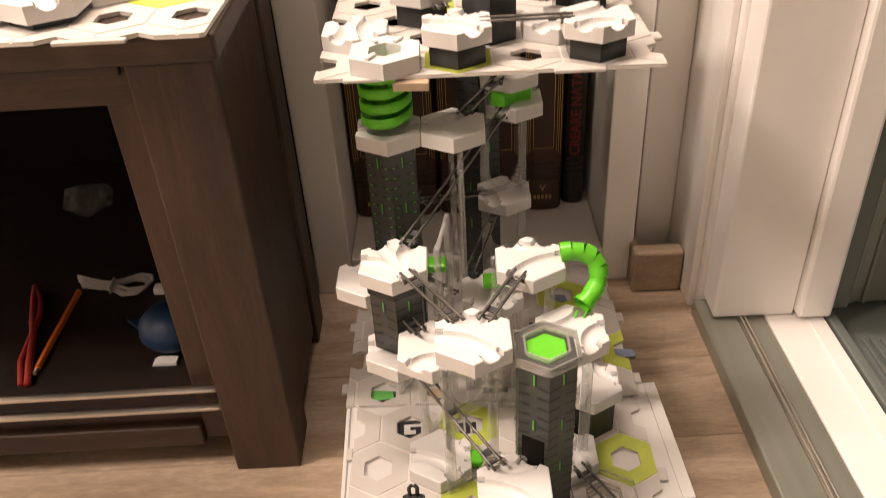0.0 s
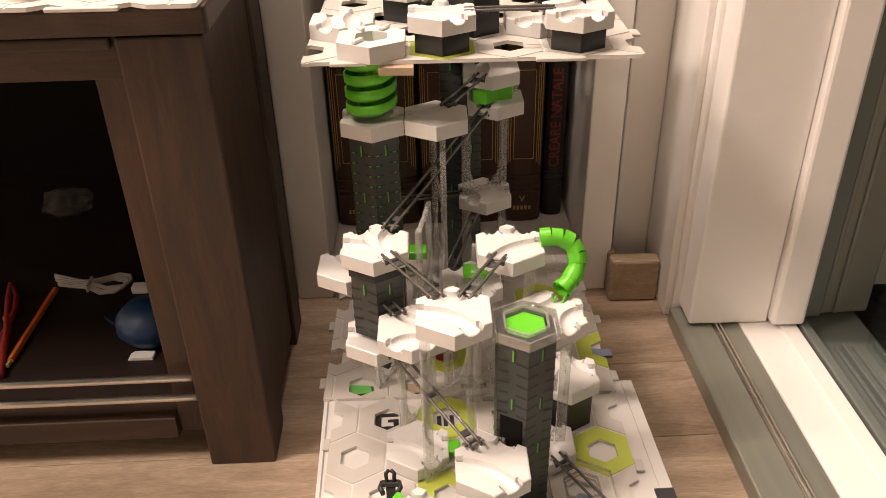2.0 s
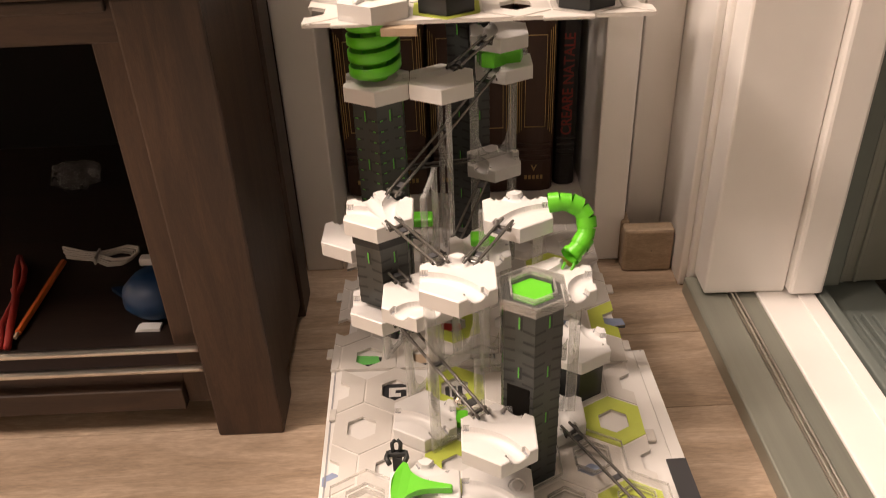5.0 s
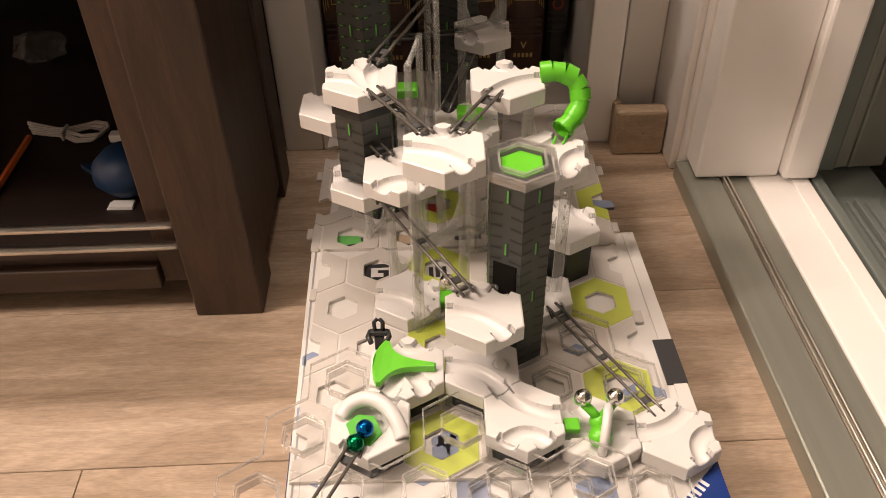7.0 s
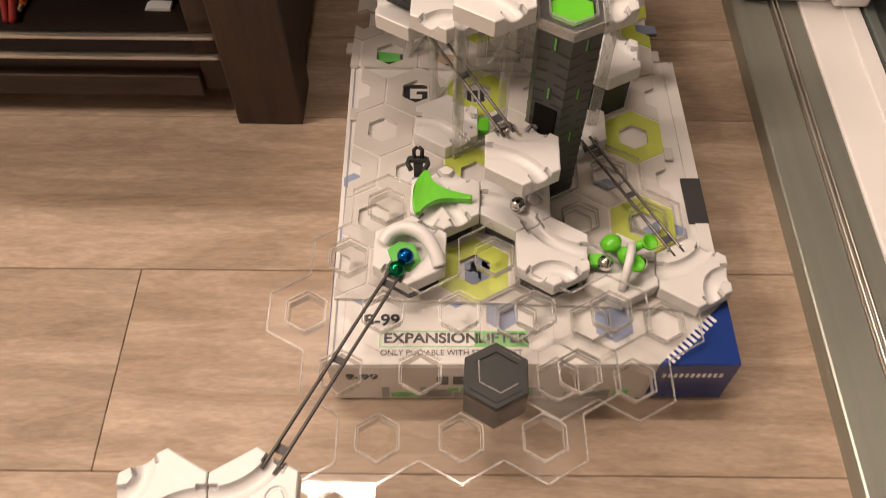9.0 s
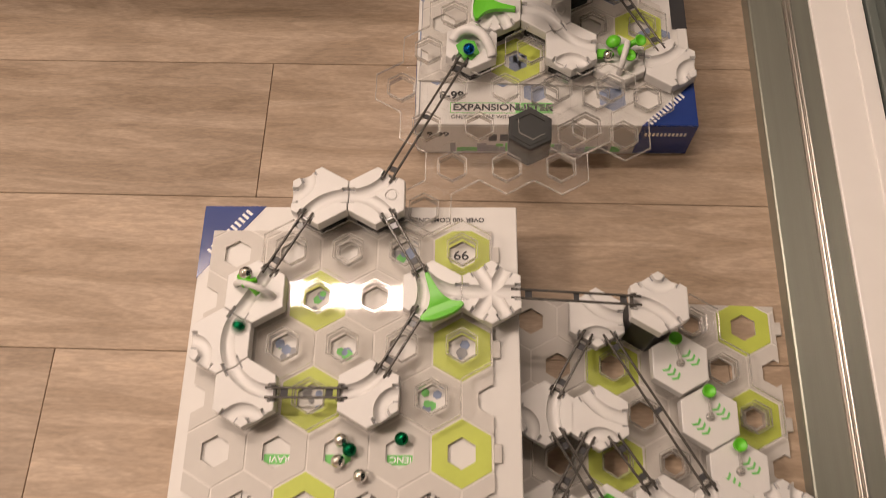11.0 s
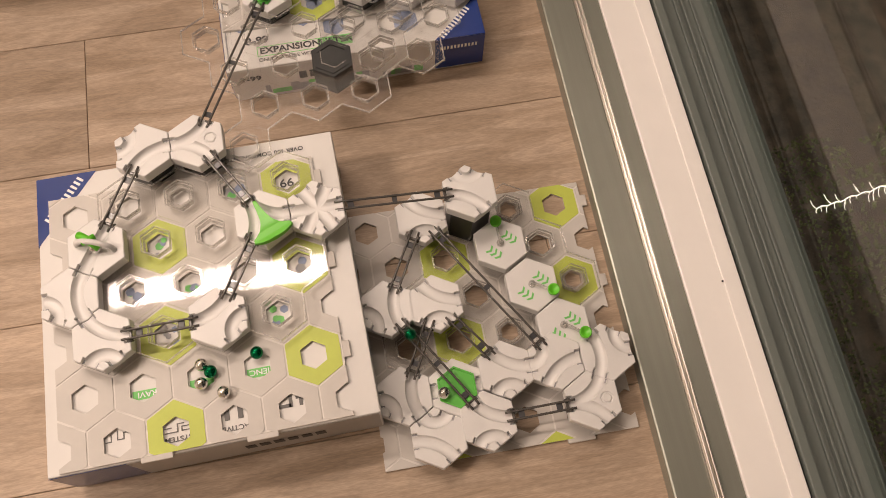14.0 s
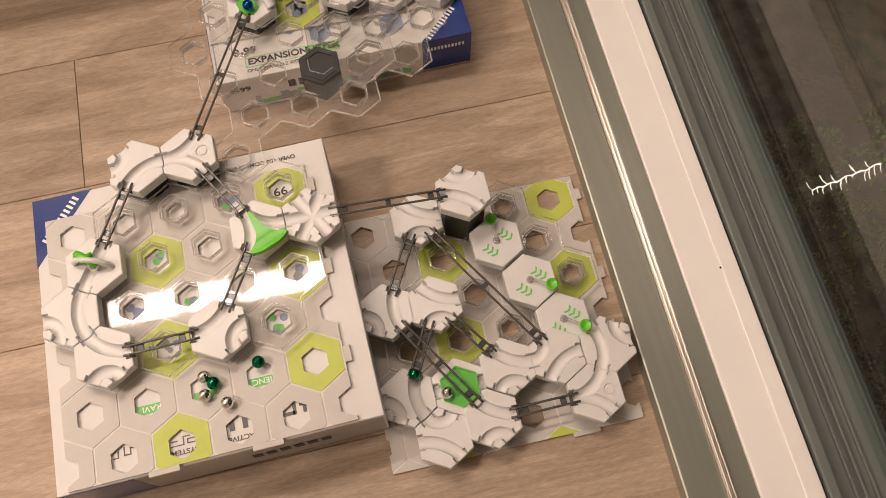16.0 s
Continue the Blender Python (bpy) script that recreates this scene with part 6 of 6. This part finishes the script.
    roll(green, [(0.0, -0.0385, 0.4830, 0.1055), (9.3, -0.0385, 0.4830, 0.1055), (9.4, -0.053, 0.448, 0.111), (9.5, -0.075, 0.397, 0.1155), (9.6, -0.098, 0.341, 0.1225), (9.7, -0.111, 0.303, 0.1245), (9.8, -0.096, 0.273, 0.1240), (9.9, -0.076, 0.240, 0.1205), (10.0, -0.062, 0.209, 0.1175), (10.2, -0.072, 0.165, 0.118), (10.4, -0.110, 0.108, 0.1175), (10.7, -0.208, 0.106, 0.1175), (10.95, -0.232, 0.150, 0.1175), (11.2, -0.206, 0.235, 0.119), (11.45, -0.160, 0.300, 0.1250), (11.65, -0.100, 0.280, 0.1240), (11.85, -0.058, 0.220, 0.1185), (12.1, -0.010, 0.212, 0.1180), (12.3, 0.033, 0.217, 0.1140), (12.4, 0.068, 0.217, 0.1080), (12.5, 0.110, 0.218, 0.1010), (12.6, 0.166, 0.214, 0.0900), (12.7, 0.200, 0.190, 0.0480), (12.8, 0.221, 0.151, 0.0440), (12.9, 0.237, 0.110, 0.0430), (13.0, 0.260, 0.079, 0.0420), (13.1, 0.277, 0.046, 0.0385), (13.2, 0.266, 0.013, 0.0385), (13.3, 0.243, -0.006, 0.0385), (13.4, 0.225, -0.011, 0.0420), (13.5, 0.185, -0.011, 0.0420), (13.6, 0.148, -0.004, 0.0385), (13.8, 0.110, 0.030, 0.0470), (14.0, 0.078, 0.086, 0.0530), (14.2, 0.068, 0.142, 0.0545), (14.4, 0.104, 0.203, 0.0485), (14.5, 0.125, 0.186, 0.0500), (14.7, 0.154, 0.146, 0.0475), (14.8, 0.169, 0.123, 0.0455), (14.9, 0.183, 0.098, 0.0440), (15.0, 0.194, 0.075, 0.0425), (15.1, 0.206, 0.050, 0.0385), (15.2, 0.188, 0.036, 0.0385), (15.3, 0.167, 0.040, 0.0385), (15.4, 0.153, 0.053, 0.0430), (15.5, 0.138, 0.078, 0.0480), (15.6, 0.122, 0.103, 0.0525), (15.7, 0.104, 0.108, 0.0520), (15.8, 0.095, 0.086, 0.0500), (16.0, 0.074, 0.048, 0.0410)])
    # paddle with its two marbles
    pad = empty("paddle", "bright green forked paddle that tips over", "paddle")
    part("hub", lathe_bm([(0.001, -0.004), (0.006, -0.002), (0.0075, 0.004), (0.004, 0.009), (0.001, 0.010)], 14), M_GREEN, pad, smooth=True)
    for s in (-1, 1):
        part("arm", tube_bm([(0, 0, 0.006), (s * 0.008, 0.006, 0.012), (s * 0.0105, 0.009, 0.0125)], 0.0034, 9), M_GREEN, pad, smooth=True)
        part("cup", lathe_bm([(0.002, 0), (0.0058, 0.001), (0.0066, 0.0045), (0.0056, 0.0045), (0.003, 0.002)], 14), M_GREEN, pad, smooth=True).matrix_basis = pose(s * 0.0115, 0.010, 0.012, -20)
    part("tail", lathe_bm([(0.001, -0.001), (0.0075, 0.001), (0.0085, 0.005), (0.005, 0.009), (0.001, 0.010)], 14), M_GREEN, pad, smooth=True).matrix_basis = pose(-0.002, -0.013, 0.002, 25)
    base = (0.1325, 0.509, 0.0855)
    walk(pad, [(0.0, pose(*base)), (8.45, pose(*base)), (8.6, pose(*base, -25, 0, -40)), (8.8, pose(*base, -10, 0, -85)), (9.0, pose(base[0] + 0.004, base[1] + 0.004, base[2], 0, 0, -120)), (16.0, pose(base[0] + 0.004, base[1] + 0.004, base[2], 0, 0, -120))])
    for a, b, h in (((0.121, 0.5190, 0.1040), (0.1195, 0.5050, 0.0885), 0), ((0.144, 0.5190, 0.1040), (0.1455, 0.5060, 0.0885), 1)):
        bl = ball(M_CHROME, "polished steel marble carried by the green paddle")
        roll(bl, [(0.0, *a), (8.45, *a), (8.65, (a[0] + b[0]) / 2, (a[1] + b[1]) / 2, 0.098), (8.85, *b), (16.0, *b)])
    # levers swing as the marble passes
    for k, (lv, x, y, z, yaw) in enumerate(LEVERS):
        t0 = (12.6, 12.78, 12.92)[k]
        end = (yaw - 10, -30, -35)[k]
        mid = (yaw - 40, 20, 17)[k]
        walk(lv, [(0.0, pose(x, y, z, 0, 0, yaw)), (t0, pose(x, y, z, 0, 0, yaw)), (t0 + 0.1, pose(x, y, z, 0, 0, mid)), (t0 + 0.22, pose(x, y, z, 0, 0, end)), (16.0, pose(x, y, z, 0, 0, end))])


motions()
